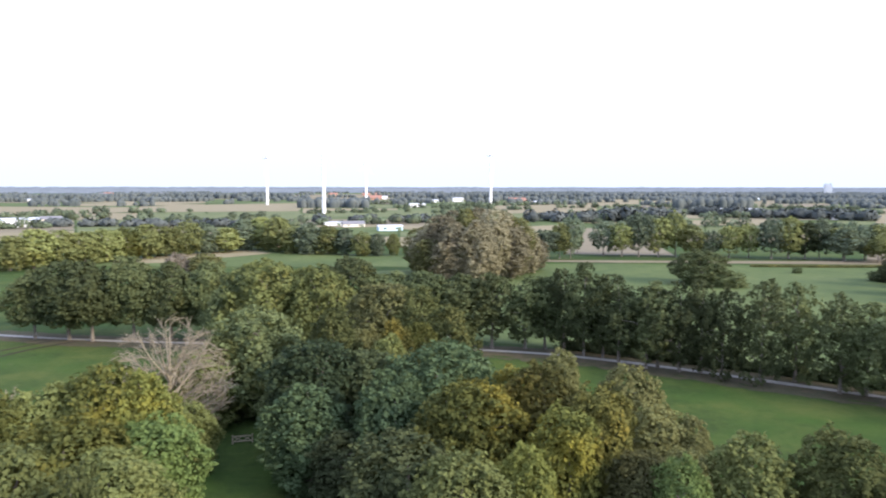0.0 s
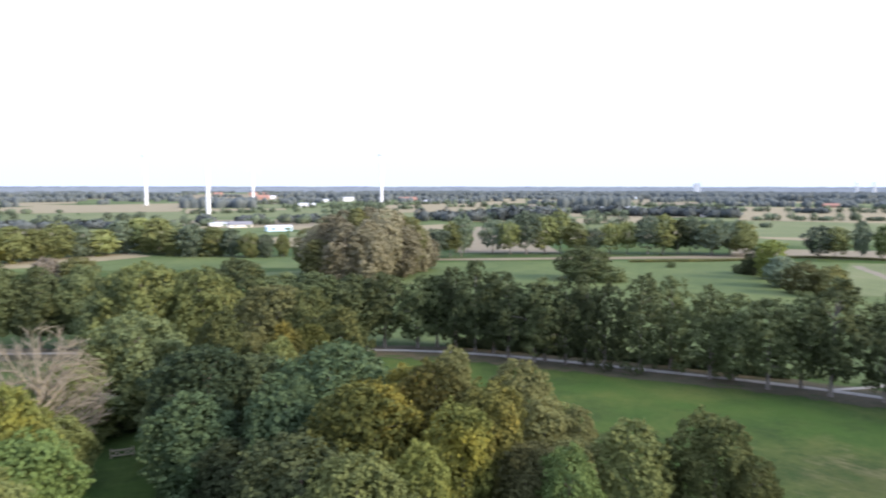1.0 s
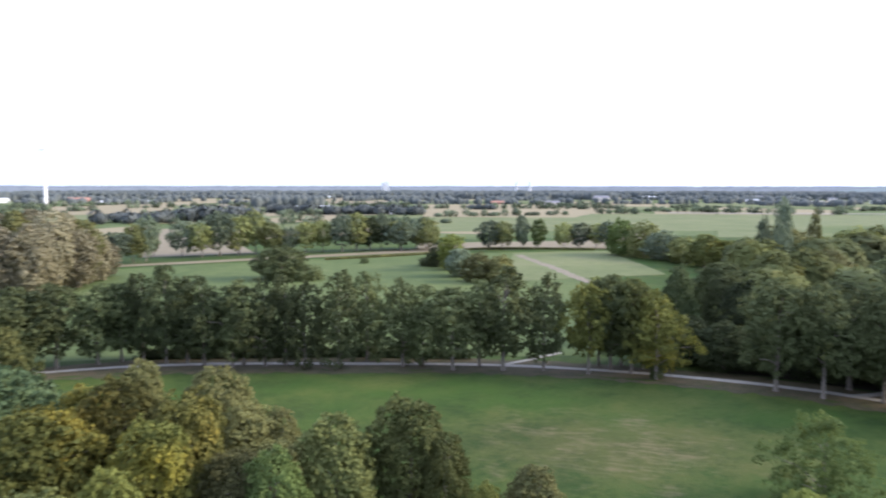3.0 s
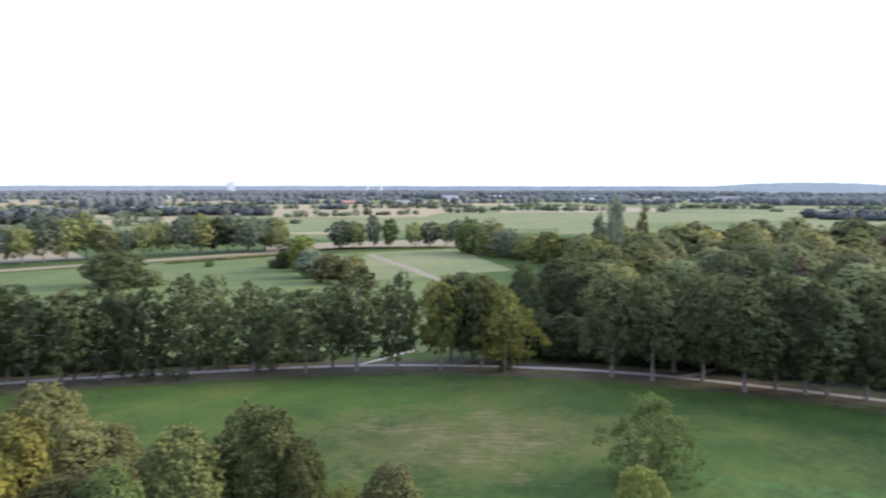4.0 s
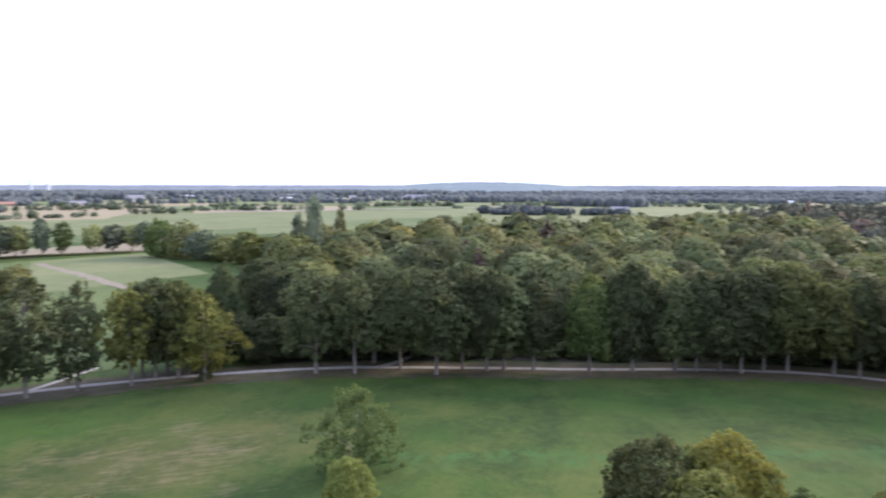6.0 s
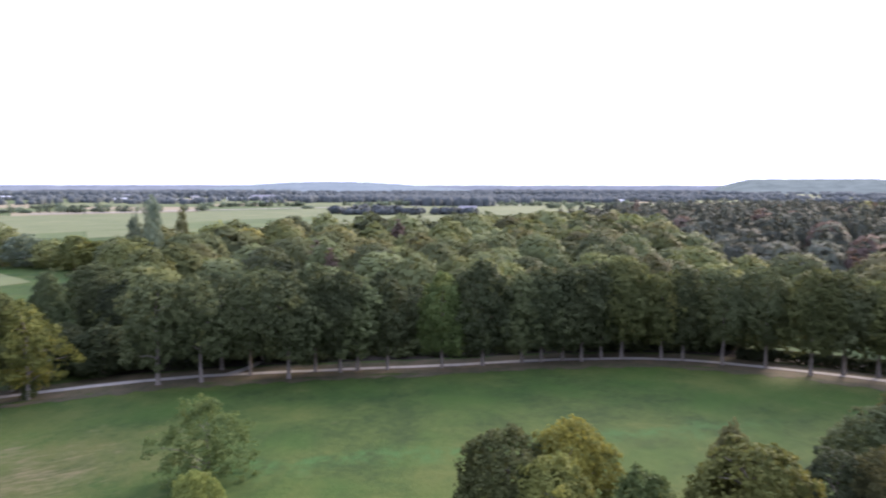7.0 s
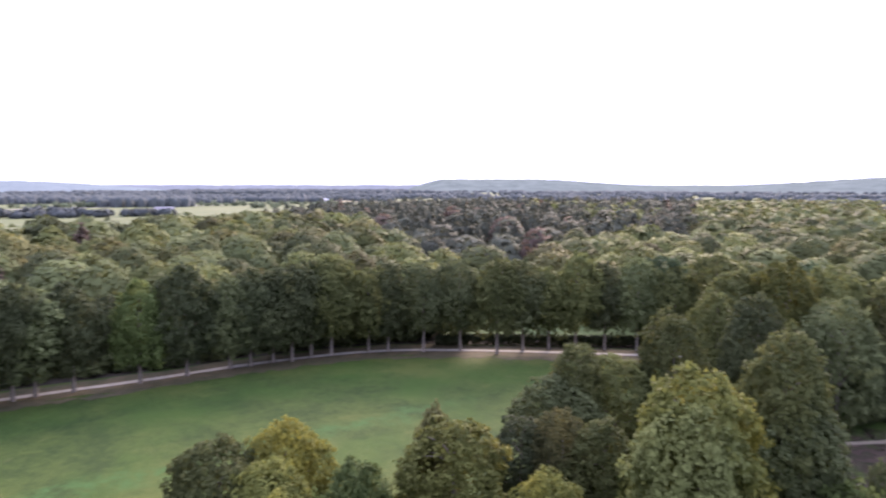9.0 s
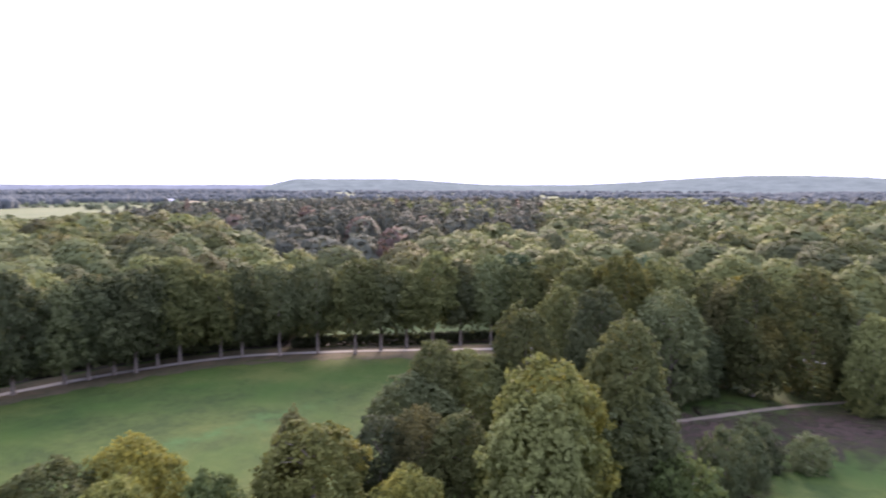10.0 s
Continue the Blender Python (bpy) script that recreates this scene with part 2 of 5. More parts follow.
# distance haze is mixed into this wood colour, making it greyer and bluer
HAZED_WOOD = soil_material("haze_tinted_woodland", (0.056, 0.067, 0.064), (0.092, 0.103, 0.097), 0.02)


def plain(name, colour, rough=0.6, wear=0.12, scale=1.5, spec=0.4):
    """Paint, plaster or sheet: a colour with slight soiling at two scales."""
    m = Nodes(name)
    p = m.place()
    fac = m.maths("ADD", m.maths("MULTIPLY", m.noise(p, scale, 4.0), 0.6), m.maths("MULTIPLY", m.noise(p, scale * 9, 3.0), 0.4))
    low = tuple(c * (1 - 2 * wear) for c in colour)
    return m.finish(m.ramp(fac, (0.3, low), (0.6, colour)), rough, None, 0, 0, spec)


WHITE_METAL = plain("white_painted_steel", (0.80, 0.80, 0.79), 0.4, 0.05, 0.1)
WHITE_WALL = plain("white_cladding", (0.62, 0.63, 0.64), 0.5, 0.06, 0.2)
BLUE_WALL = plain("pale_blue_cladding", (0.45, 0.60, 0.68), 0.5, 0.06, 0.2)
GREY_ROOF = plain("grey_sheet_roof", (0.42, 0.44, 0.46), 0.6, 0.1, 0.2)
SLATE = plain("slate_roof", (0.16, 0.16, 0.17), 0.7, 0.15, 0.5)
RED_ROOF = plain("red_tile_roof", (0.25, 0.13, 0.095), 0.8, 0.15, 0.5)
BRICK = plain("brick_wall", (0.34, 0.20, 0.14), 0.9, 0.15, 0.8)
PLASTER = plain("cream_plaster", (0.62, 0.58, 0.50), 0.8, 0.08, 0.4)
CONCRETE = plain("pale_concrete", (0.60, 0.60, 0.60), 0.8, 0.08, 0.05)
PANE = plain("dark_window_glass", (0.06, 0.07, 0.08), 0.15, 0.05, 1.0, 0.6)
WOOD = plain("weathered_timber", (0.30, 0.25, 0.18), 0.85, 0.2, 4.0)
GREEN_PAINT = plain("dull_green_paint", (0.10, 0.14, 0.09), 0.6, 0.1, 2.0)


# building blocks
def link_mesh(name, verts, faces, material, parent=None, label="", smooth=False):
    me = bpy.data.meshes.new(name)
    me.from_pydata(verts, [], faces)
    if material:
        me.materials.append(material)
    if smooth:
        me.polygons.foreach_set("use_smooth", [True] * len(me.polygons))
    me.update()
    ob = new(name, me)
    if parent:
        ob.parent = parent
    if label:
        ob["label"] = label
    return ob


def part(name, bm, material, parent=None, label=""):
    """Links a bmesh as one mesh object under a thing or a part."""
    me = bpy.data.meshes.new(name)
    bmesh.ops.recalc_face_normals(bm, faces=bm.faces)
    bm.to_mesh(me)
    bm.free()
    me.materials.append(material)
    ob = new(name, me)
    if parent:
        ob.parent = parent
    if label:
        ob["label"] = label
    return ob


def thing(name, m, label, category, group="", kind=""):
    ob = new(name)
    ob.matrix_basis = m
    ob.empty_display_size = 0.5
    return tagged(ob, label, category, group, kind)


def block(bm, x0, x1, y0, y1, z0, z1, bevel=0.0):
    made = bmesh.ops.create_cube(bm, size=1.0, matrix=Matrix.LocRotScale(((x0 + x1) / 2, (y0 + y1) / 2, (z0 + z1) / 2), None, (x1 - x0, y1 - y0, z1 - z0)))
    if bevel:
        edges = list({e for v in made["verts"] for e in v.link_edges})
        bmesh.ops.bevel(bm, geom=edges, offset=bevel, segments=2, affect="EDGES")
    return bm


def tube(verts, faces, points, radii, sides=7):
    """Adds a tapered tube along points to the lists verts and faces."""
    start = len(verts)
    for i, (p, r) in enumerate(zip(points, radii)):
        a = Vector(points[max(i - 1, 0)])
        b = Vector(points[min(i + 1, len(points) - 1)])
        way = (b - a).normalized()
        side = way.cross(Vector((0.31, 0.95, 0.05)))
        if side.length < 0.1:
            side = way.cross(Vector((1, 0, 0)))
        side.normalize()
        other = way.cross(side)
        for k in range(sides):
            c, s = math.cos(2 * math.pi * k / sides), math.sin(2 * math.pi * k / sides)
            verts.append(tuple(Vector(p) + side * (r * c) + other * (r * s)))
    for i in range(len(points) - 1):
        for k in range(sides):
            n = (k + 1) % sides
            faces.append((start + i * sides + k, start + i * sides + n, start + (i + 1) * sides + n, start + (i + 1) * sides + k))
    faces.append(tuple(start + (len(points) - 1) * sides + k for k in range(sides)))


def unit(v):
    return v / np.maximum(np.linalg.norm(v, axis=-1, keepdims=True), 1e-6)


def leaves(rng, where, facing, size):
    """Leaf sprays as pointed triangles: places, facings and sizes in; vertices and faces out."""
    n = len(where)
    a = unit(np.cross(facing, rng.normal(size=(n, 3))))
    b = np.cross(facing, a)
    s = size[:, None]
    tri = np.stack([where + a * s * 0.8, where - a * s * 0.4 + b * s * 0.55, where - a * s * 0.4 - b * s * 0.55], 1)
    return tri.reshape(-1, 3), np.arange(3 * n).reshape(-1, 3)


def shape_round(u):
    return 0.62 + 0.38 * math.sin(math.pi / 2 * u / 0.4) if u < 0.4 else max(0.03, 1 - ((u - 0.4) / 0.62) ** 2.2) ** 0.5


def shape_oval(u):
    return 0.6 + 0.4 * math.sin(math.pi / 2 * u / 0.36) if u < 0.36 else max(0.03, 1 - ((u - 0.36) / 0.66) ** 2.0) ** 0.58


def shape_tall(u):
    return 0.62 + 0.38 * math.sin(math.pi * u) if u < 0.7 else 0.93 * math.sqrt(max(0.02, 1 - ((u - 0.7) / 0.32) ** 2))


def shape_cone(u):
    return max(0.06, (1 - u) ** 0.85)


SHAPES = {"round": shape_round, "oval": shape_oval, "tall": shape_tall, "cone": shape_cone}


def crown_points(seed, shape, height, width, base, boughs, per_bough, leaf, ragged=0.2, bough_size=0.16, sprigs=5, filler=0.55):
    """Leaf places, facings and sizes of one crown: boughs spread evenly over an uneven shell, each of several leafy sprigs."""
    rng = np.random.default_rng(seed)
    prof = SHAPES[shape]
    tall = height - base
    lobes = rng.uniform(0, 6.28, 6)
    heights = np.linspace(0.01, 0.99, 400)
    weight = np.cumsum([0.12 + prof(u) for u in heights])
    weight /= weight[-1]
    taken = np.full((boughs, 3), 9.0)
    lean = rng.uniform(-0.07, 0.07, 2) * width
    places, faces_out, sizes, tips, bends = [], [], [], [], []
    up = np.array([0.0, 0.0, 1.0])
    for k in range(boughs):
        us, angs = np.interp(rng.uniform(0, 1, 7), weight, heights), rng.uniform(0, 2 * math.pi, 7)
        spots = np.array([(prof(u) * math.cos(a) * 0.5 * width, prof(u) * math.sin(a) * 0.5 * width, u * tall) for u, a in zip(us, angs)])
        best = int(np.argmax(((spots[:, None] - taken[None, :max(k, 1)]) ** 2).sum(2).min(1)))
        taken[k] = spots[best]
        u, ang = float(us[best]), float(angs[best])
        r0 = prof(u)
        wave = 1 + ragged * (math.sin(2 * ang + lobes[0] + 3 * u) + math.sin(3 * ang + lobes[1] - 6 * u) + 0.8 * math.sin(5 * ang + lobes[2] + 11 * u)) / 2
        bs = width * bough_size * rng.uniform(0.7, 1.5) * (0.6 + 0.45 * r0)
        rad = max(0.0, width / 2 * r0 * wave * rng.uniform(0.9, 1.04) - bs * 0.8)
        flat = np.array([math.cos(ang), math.sin(ang), 0.0])
        c = flat * rad + up * (base + tall * u - bs * 0.45 + ragged * rng.uniform(-1.6, 1.6)) + np.array([*(lean * u), 0.0])
        tips.append(c)
        out = unit(flat * min(1.0, r0 * 1.05) + up * (0.1 + (2.6 * (u - 0.45) ** 1.3 if u > 0.45 else 1.3 * (u - 0.45))))
        n = max(4, int(per_bough * (bs / (width * bough_size)) ** 1.6))
        if sprigs > 1:
            d0 = unit(unit(rng.normal(size=(sprigs, 3))) + out * 0.7 + up * 0.08)
            which = rng.integers(sprigs, size=n)
            core = d0[which] * bs * rng.uniform(0.62, 0.95, (sprigs, 1))[which]
            d1 = unit(unit(rng.normal(size=(n, 3))) + d0[which] * 0.7)
            off = core + d1 * (bs * 0.42 * rng.uniform(0.35, 1.1, (n, 1)))
        else:
            d1 = unit(unit(rng.normal(size=(n, 3))) + out * 0.7 + up * 0.25)
            off = d1 * (bs * rng.uniform(0.6, 1.12, (n, 1)))
        off = off + flat * (off @ flat)[:, None] * 0.18
        off[:, 2] *= 0.92
        d = unit(off)
        bend = unit(d * 0.35 + out * 0.85 + up * 0.15 + rng.normal(size=(n, 3)) * 0.16)
        facing = unit(d1 * 0.5 + out * 0.4 + up * 0.15 + rng.normal(size=(n, 3)) * 0.6)
        facing *= np.where((facing * bend).sum(1) < 0, -1.0, 1.0)[:, None]
        places.append(c + off)
        faces_out.append(facing)
        bends.append(bend)
        sizes.append(leaf * rng.uniform(0.6, 1.4, n))
    fill = int(sum(map(len, sizes)) * filler)
    us, angs = np.interp(rng.uniform(0, 1, fill), weight, heights), rng.uniform(0, 2 * math.pi, fill)
    r0 = np.array([prof(u) for u in us])
    wave = 1 + ragged * (np.sin(2 * angs + lobes[0] + 3 * us) + np.sin(3 * angs + lobes[1] - 6 * us) + 0.8 * np.sin(5 * angs + lobes[2] + 11 * us)) / 2
    rad = np.maximum(0, width / 2 * r0 * wave * rng.uniform(0.84, 1.02, fill) - 0.25)
    spot = np.stack([np.cos(angs) * rad + lean[0] * us, np.sin(angs) * rad + lean[1] * us, base + tall * us - 0.4 + rng.uniform(-0.4, 0.4, fill)], 1)
    rise = 0.1 + np.where(us > 0.45, 2.6 * np.maximum(us - 0.45, 0) ** 1.3, 1.3 * (us - 0.45))
    bend = unit(np.stack([np.cos(angs) * np.minimum(1, r0 * 1.05), np.sin(angs) * np.minimum(1, r0 * 1.05), rise], 1) + rng.normal(size=(fill, 3)) * 0.16)
    facing = unit(bend + rng.normal(size=(fill, 3)) * 0.5)
    places.append(spot)
    faces_out.append(facing * np.where((facing * bend).sum(1) < 0, -1.0, 1.0)[:, None])
    bends.append(bend)
    sizes.append(leaf * rng.uniform(0.7, 1.4, fill))
    return rng, np.concatenate(places), np.concatenate(faces_out), np.concatenate(sizes), tips, np.concatenate(bends)


def soften(me, bend):
    """Leaf sprays shade with the crown's rounding, as soft foliage does."""
    if me.validate():
        return
    layer = me.attributes.new("custom_normal", "FLOAT_VECTOR", "POINT")
    layer.data.foreach_set("vector", np.repeat(bend, 3, axis=0).astype(np.float32).ravel())
    me.update()


def crown_mesh(name, *spec, **more):
    rng, where, facing, size, tips, bend = crown_points(*spec, **more)
    v, f = leaves(rng, where, facing, size)
    me = bpy.data.meshes.new(name)
    me.from_pydata(v.tolist(), [], f.tolist())
    me.materials.append(LEAF["lime"])
    soften(me, bend)
    return me, tips


def trunk_mesh(name, seed, height, base, thick, tips, limbs=7, sides=8):
    rng = random.Random(seed)
    verts, faces = [], []
    lean = [(rng.uniform(-0.25, 0.25), rng.uniform(-0.25, 0.25)) for _ in range(7)]
    pts = [Vector((lean[i][0] * i * 0.25, lean[i][1] * i * 0.25, height * 0.78 * i / 6)) for i in range(7)]
    pts[0] = Vector((0, 0, -0.15))
    rad = [thick * (1.35 if i == 0 else 1 - 0.14 * i) for i in range(7)]
    pts.insert(1, Vector((0, 0, 0.5)))
    rad.insert(1, thick * 1.05)
    tube(verts, faces, pts, rad, sides)
    for tip in rng.sample(tips, min(limbs, len(tips))):
        t = Vector([float(c) for c in tip])
        z = max(base * 0.8, min(height * 0.7, t.z - 0.35 * math.hypot(t.x, t.y) - 0.5))
        s = Vector((0, 0, z))
        mid = s.lerp(t, 0.5) + Vector((0, 0, 0.12 * (t - s).length))
        tube(verts, faces, [s, mid, t], [thick * 0.42, thick * 0.26, thick * 0.08], 5)
    me = bpy.data.meshes.new(name)
    me.from_pydata(verts, [], faces)
    me.materials.append(BARK)
    me.polygons.foreach_set("use_smooth", [True] * len(me.polygons))
    return me


# tree forms: shape, height, width, clear stem, boughs, sprays a bough, spray size
FORMS = {
    "round": [("round", 16, 12, 1.2, 130, 62, 0.39), ("round", 16, 12, 1.5, 110, 71, 0.39), ("oval", 16, 12, 1.0, 130, 62, 0.39), ("round", 16, 12, 1.0, 90, 85, 0.39), ("oval", 16, 12, 1.3, 80, 93, 0.39)],
    "oval": [("oval", 17, 10, 1.0, 120, 61, 0.38), ("tall", 17, 10, 1.0, 130, 58, 0.38), ("oval", 17, 10, 1.4, 100, 71, 0.38), ("oval", 17, 10, 1.0, 80, 85, 0.38), ("tall", 17, 10, 1.2, 90, 78, 0.38)],
    "open": [("round", 11, 11, 1.3, 44, 130, 0.3)],
    "avenue": [("tall", 19, 10.5, 4.6, 58, 72, 0.48), ("oval", 19, 10.5, 5.6, 52, 74, 0.48), ("oval", 19, 11, 3.8, 58, 72, 0.48), ("tall", 19, 10, 5.8, 50, 76, 0.48), ("round", 19, 11.5, 4.8, 56, 72, 0.48), ("oval", 19, 11, 3.2, 58, 72, 0.48)],
    "broad": [("oval", 20, 12, 5.4, 96, 48, 0.52), ("round", 20, 12.5, 5.8, 96, 48, 0.52), ("tall", 20, 12, 5.6, 96, 48, 0.52), ("oval", 20, 12, 4.6, 96, 48, 0.52)],
    "lifted": [("round", 20, 12.5, 6.2, 92, 50, 0.52), ("oval", 20, 12, 5.6, 92, 50, 0.52), ("round", 20, 12, 6.4, 88, 50, 0.52)],
    "stemmed": [("tall", 17, 10, 5.4, 44, 42, 0.66), ("round", 17, 11, 5.0, 46, 42, 0.66), ("oval", 17, 9, 5.8, 42, 42, 0.66), ("tall", 17, 9, 4.4, 42, 42, 0.66)],
    "row": [("tall", 17, 10, 2.2, 48, 40, 0.7), ("round", 17, 11, 1.4, 50, 40, 0.7), ("oval", 17, 9, 1.8, 46, 40, 0.7)],
    "wood": [("round", 20, 13, 3.0, 66, 44, 0.66), ("oval", 20, 12, 3.0, 64, 44, 0.66), ("round", 20, 14, 2.6, 68, 44, 0.66), ("tall", 20, 12, 3.0, 64, 44, 0.66)],
    "poplar": [("tall", 27, 10, 1.5, 110, 42, 0.52), ("oval", 27, 10, 1.2, 110, 42, 0.52)],
    "fir": [("cone", 21, 7, 1.5, 110, 26, 0.48), ("cone", 21, 6.5, 1.8, 104, 26, 0.48)],
    "bush": [("round", 5, 6, 0.1, 46, 26, 0.36), ("round", 5, 6, 0.15, 42, 28, 0.36)],
}
THICK = {"round": 0.38, "oval": 0.34, "open": 0.3, "avenue": 0.4, "broad": 0.42, "lifted": 0.42, "row": 0.3, "stemmed": 0.3, "wood": 0.32, "poplar": 0.4, "fir": 0.25, "bush": 0.08}
BOUGH = {"round": 0.125, "oval": 0.135, "open": 0.17, "avenue": 0.165, "broad": 0.145, "lifted": 0.145, "poplar": 0.13, "fir": 0.16, "row": 0.18, "stemmed": 0.17, "wood": 0.15, "bush": 0.18}
BUILT = {}
for form, specs in FORMS.items():
    for i, (shape, high, wide, stem, boughs, per, leaf) in enumerate(specs):
        crown_me, tips = crown_mesh(f"{form}_crown", 100 + 17 * i + len(form) * 7, shape, high, wide, stem, boughs, per, leaf, bough_size=BOUGH[form], ragged={"avenue": 0.55, "broad": 0.28, "open": 0.45}.get(form, 0.26), filler={"open": 0.12, "avenue": 0.16, "stemmed": 0.3}.get(form, 0.5))
        trunk_me = trunk_mesh(f"{form}_trunk", 31 + i, high, stem, THICK[form], tips, 9 if form in ("avenue", "round", "oval") else 4, 8 if form in ("avenue", "round", "oval") else 5)
        BUILT.setdefault(form, []).append((crown_me, trunk_me, high, wide))

WORDS = {"lime": "dark green", "olive": "olive green", "yellow": "yellow-green", "gold": "golden-brown", "blue": "bluish grey-green",
         "brown": "dull brownish green", "canopy": "soft olive-green", "dark": "very dark green", "green": "fresh green", "fresh": "bright yellowish green", "fir": "dark-needled", "rust": "reddish brown", "pale": "pale straw-coloured", "poplar": "dull brownish", "hedgerow": "grey-green", "field": "light yellowish green"}
FORM_WORDS = {"round": "leafy tree with domed crown", "open": "small open-crowned tree", "oval": "leafy tree with oval crown", "avenue": "avenue tree with bare trunk", "broad": "broad avenue tree", "lifted": "tall-stemmed avenue tree",
              "row": "hedgerow tree", "stemmed": "hedgerow tree with bare stem", "wood": "woodland tree", "poplar": "tall slender poplar", "fir": "pointed conifer", "bush": "low rounded bush"}
picker = random.Random(7)


def tree(form, leaf, x, y, height, width, group="", beside=""):
    """A tree of its own: trunk and crown, on one of the built forms, turned and stretched."""
    crown_me, trunk_me, high, wide = picker.choice(BUILT[form])
    name = "bush" if form == "bush" else form if form == "poplar" else "conifer" if form == "fir" else "tree"
    m = Matrix.LocRotScale((x, y, 0), Euler((0, 0, picker.uniform(0, 6.28))), (width / wide, width / wide, height / high))
    ob = thing(name, m, f"{WORDS[leaf]} {FORM_WORDS[form]}{beside}", name, group)
    trunk = new("trunk", trunk_me)
    trunk.parent = ob
    crown = new("crown", crown_me)
    crown.parent = ob
    crown.material_slots[0].link = "OBJECT"
    crown.material_slots[0].material = LEAF[leaf]
    return ob


def spline(points, step=3.0):
    """A smooth line through points in the plane."""
    pts = [Vector(p) for p in points]
    pts = [2 * pts[0] - pts[1]] + pts + [2 * pts[-1] - pts[-2]]
    line = []
    for a, b, c, d in zip(pts, pts[1:], pts[2:], pts[3:]):
        n = max(2, int((c - b).length / step))
        for i in range(n):
            t = i / n
            line.append(0.5 * ((2 * b) + (c - a) * t + (2 * a - 5 * b + 4 * c - d) * t * t + (3 * b - a - 3 * c + d) * t ** 3))
    return line + [pts[-2]]


def ribbon(name, points, width, z, thick, material, label, category, kind="structure", ragged=0.0, step=3.0, camber=0.0):
    """A band along a line, with thickness and slightly uneven edges."""
    line = spline(points, step)
    rng = random.Random(len(line))
    verts, faces = [], []
    for i, p in enumerate(line):
        way = (line[min(i + 1, len(line) - 1)] - line[max(i - 1, 0)]).normalized()
        side = Vector((-way.y, way.x))
        l, r = width / 2 + rng.uniform(-ragged, ragged), width / 2 + rng.uniform(-ragged, ragged)
        for q, zz in ((p + side * (l + thick), z - thick), (p + side * l, z), (p, z + camber), (p - side * r, z), (p - side * (r + thick), z - thick)):
            verts.append((q.x, q.y, zz))
    for i in range(len(line) - 1):
        for k in range(4):
            faces.append((5 * i + k + 1, 5 * i + k, 5 * i + 5 + k, 5 * i + 6 + k))
    ob = link_mesh(name, verts, faces, material)
    ob.data.attributes.new("middle", "FLOAT", "POINT").data.foreach_set("value", [0.0, 0.0, 1.0, 0.0, 0.0] * len(line))
    return tagged(ob, label, category, kind=kind)


def scatter_domes(name, spots, material, label, category):
    """Very far woods as one mesh of low uneven crowns: spots of x, y, height, width."""
    rnd = random.Random(len(spots))
    verts, faces = [], []
    for x, y, h, w in spots:
        at, turn = len(verts), rnd.uniform(0, 6.28)
        for z, r in ((0.0, 0.85), (0.6, 0.95)):
            for k in range(6):
                a, e = turn + 6.2832 * k / 6, rnd.uniform(0.8, 1.18) * r * w / 2
                verts.append((x + e * math.cos(a), y + e * math.sin(a), h * (z + (rnd.uniform(-0.1, 0.1) if z else 0))))
        verts.append((x, y, h))
        for k in range(6):
            n = (k + 1) % 6
            faces += [(at + k, at + n, at + 6 + n, at + 6 + k), (at + 6 + k, at + 6 + n, at + 12)]
    return tagged(link_mesh(name, verts, faces, material, smooth=True), label, category, kind="stuff")


def scatter_mesh(name, spots, seeds, forms, material, label, category):
    """Many far trees as one mesh: spots of x, y, height, width."""
    kits = []
    for s in range(seeds):
        rng, where, facing, size, _, bend = crown_points(500 + s, *forms[s % len(forms)], ragged=0.12, bough_size=0.14, sprigs=1, filler=0.75)
        dome = unit(where - np.array([0.0, 0.0, 0.42 * forms[s % len(forms)][1]]))
        if forms[s % len(forms)][0] == "cone":
            dome = unit(unit(where * np.array([1.0, 1.0, 0.0])) + np.array([0.0, 0.0, 0.9]))
        bend = unit(dome * 0.8 + bend * 0.4)
        facing = unit(facing * 0.75 + bend * 0.4)
        kits.append((rng, where, facing, size, forms[s % len(forms)], bend))
    rng = np.random.default_rng(5)
    vs, fs, bs, tones, at = [], [], [], [], 0
    for x, y, h, w in spots:
        _, where, facing, size, spec, bend = kits[rng.integers(len(kits))]
        a = rng.uniform(0, 6.28)
        turn = np.array([[math.cos(a), -math.sin(a), 0], [math.sin(a), math.cos(a), 0], [0, 0, 1]])
        k = np.array([w / spec[2], w / spec[2], h / spec[1]])
        v, f = leaves(rng, (where * k) @ turn.T + np.array([x, y, 0]), facing @ turn.T, size * max(0.7, w / spec[2]))
        vs.append(v)
        bs.append(bend @ turn.T)
        tones.append(np.full(len(v), rng.uniform(0, 1)))
        fs.append(f + at)
        at += len(v)
    v, f = np.concatenate(vs), np.concatenate(fs)
    me = bpy.data.meshes.new(name)
    me.vertices.add(len(v))
    me.vertices.foreach_set("co", v.astype(np.float32).ravel())
    me.loops.add(len(f) * 3)
    me.loops.foreach_set("vertex_index", f.astype(np.int32).ravel())
    me.polygons.add(len(f))
    me.polygons.foreach_set("loop_start", np.arange(0, len(f) * 3, 3, dtype=np.int32))
    me.update(calc_edges=True)
    soften(me, np.concatenate(bs))
    me.attributes.new("tree_tone", "FLOAT", "POINT").data.foreach_set("value", np.concatenate(tones).astype(np.float32))
    me.materials.append(material)
    return tagged(new(name, me), label, category, kind="stuff")


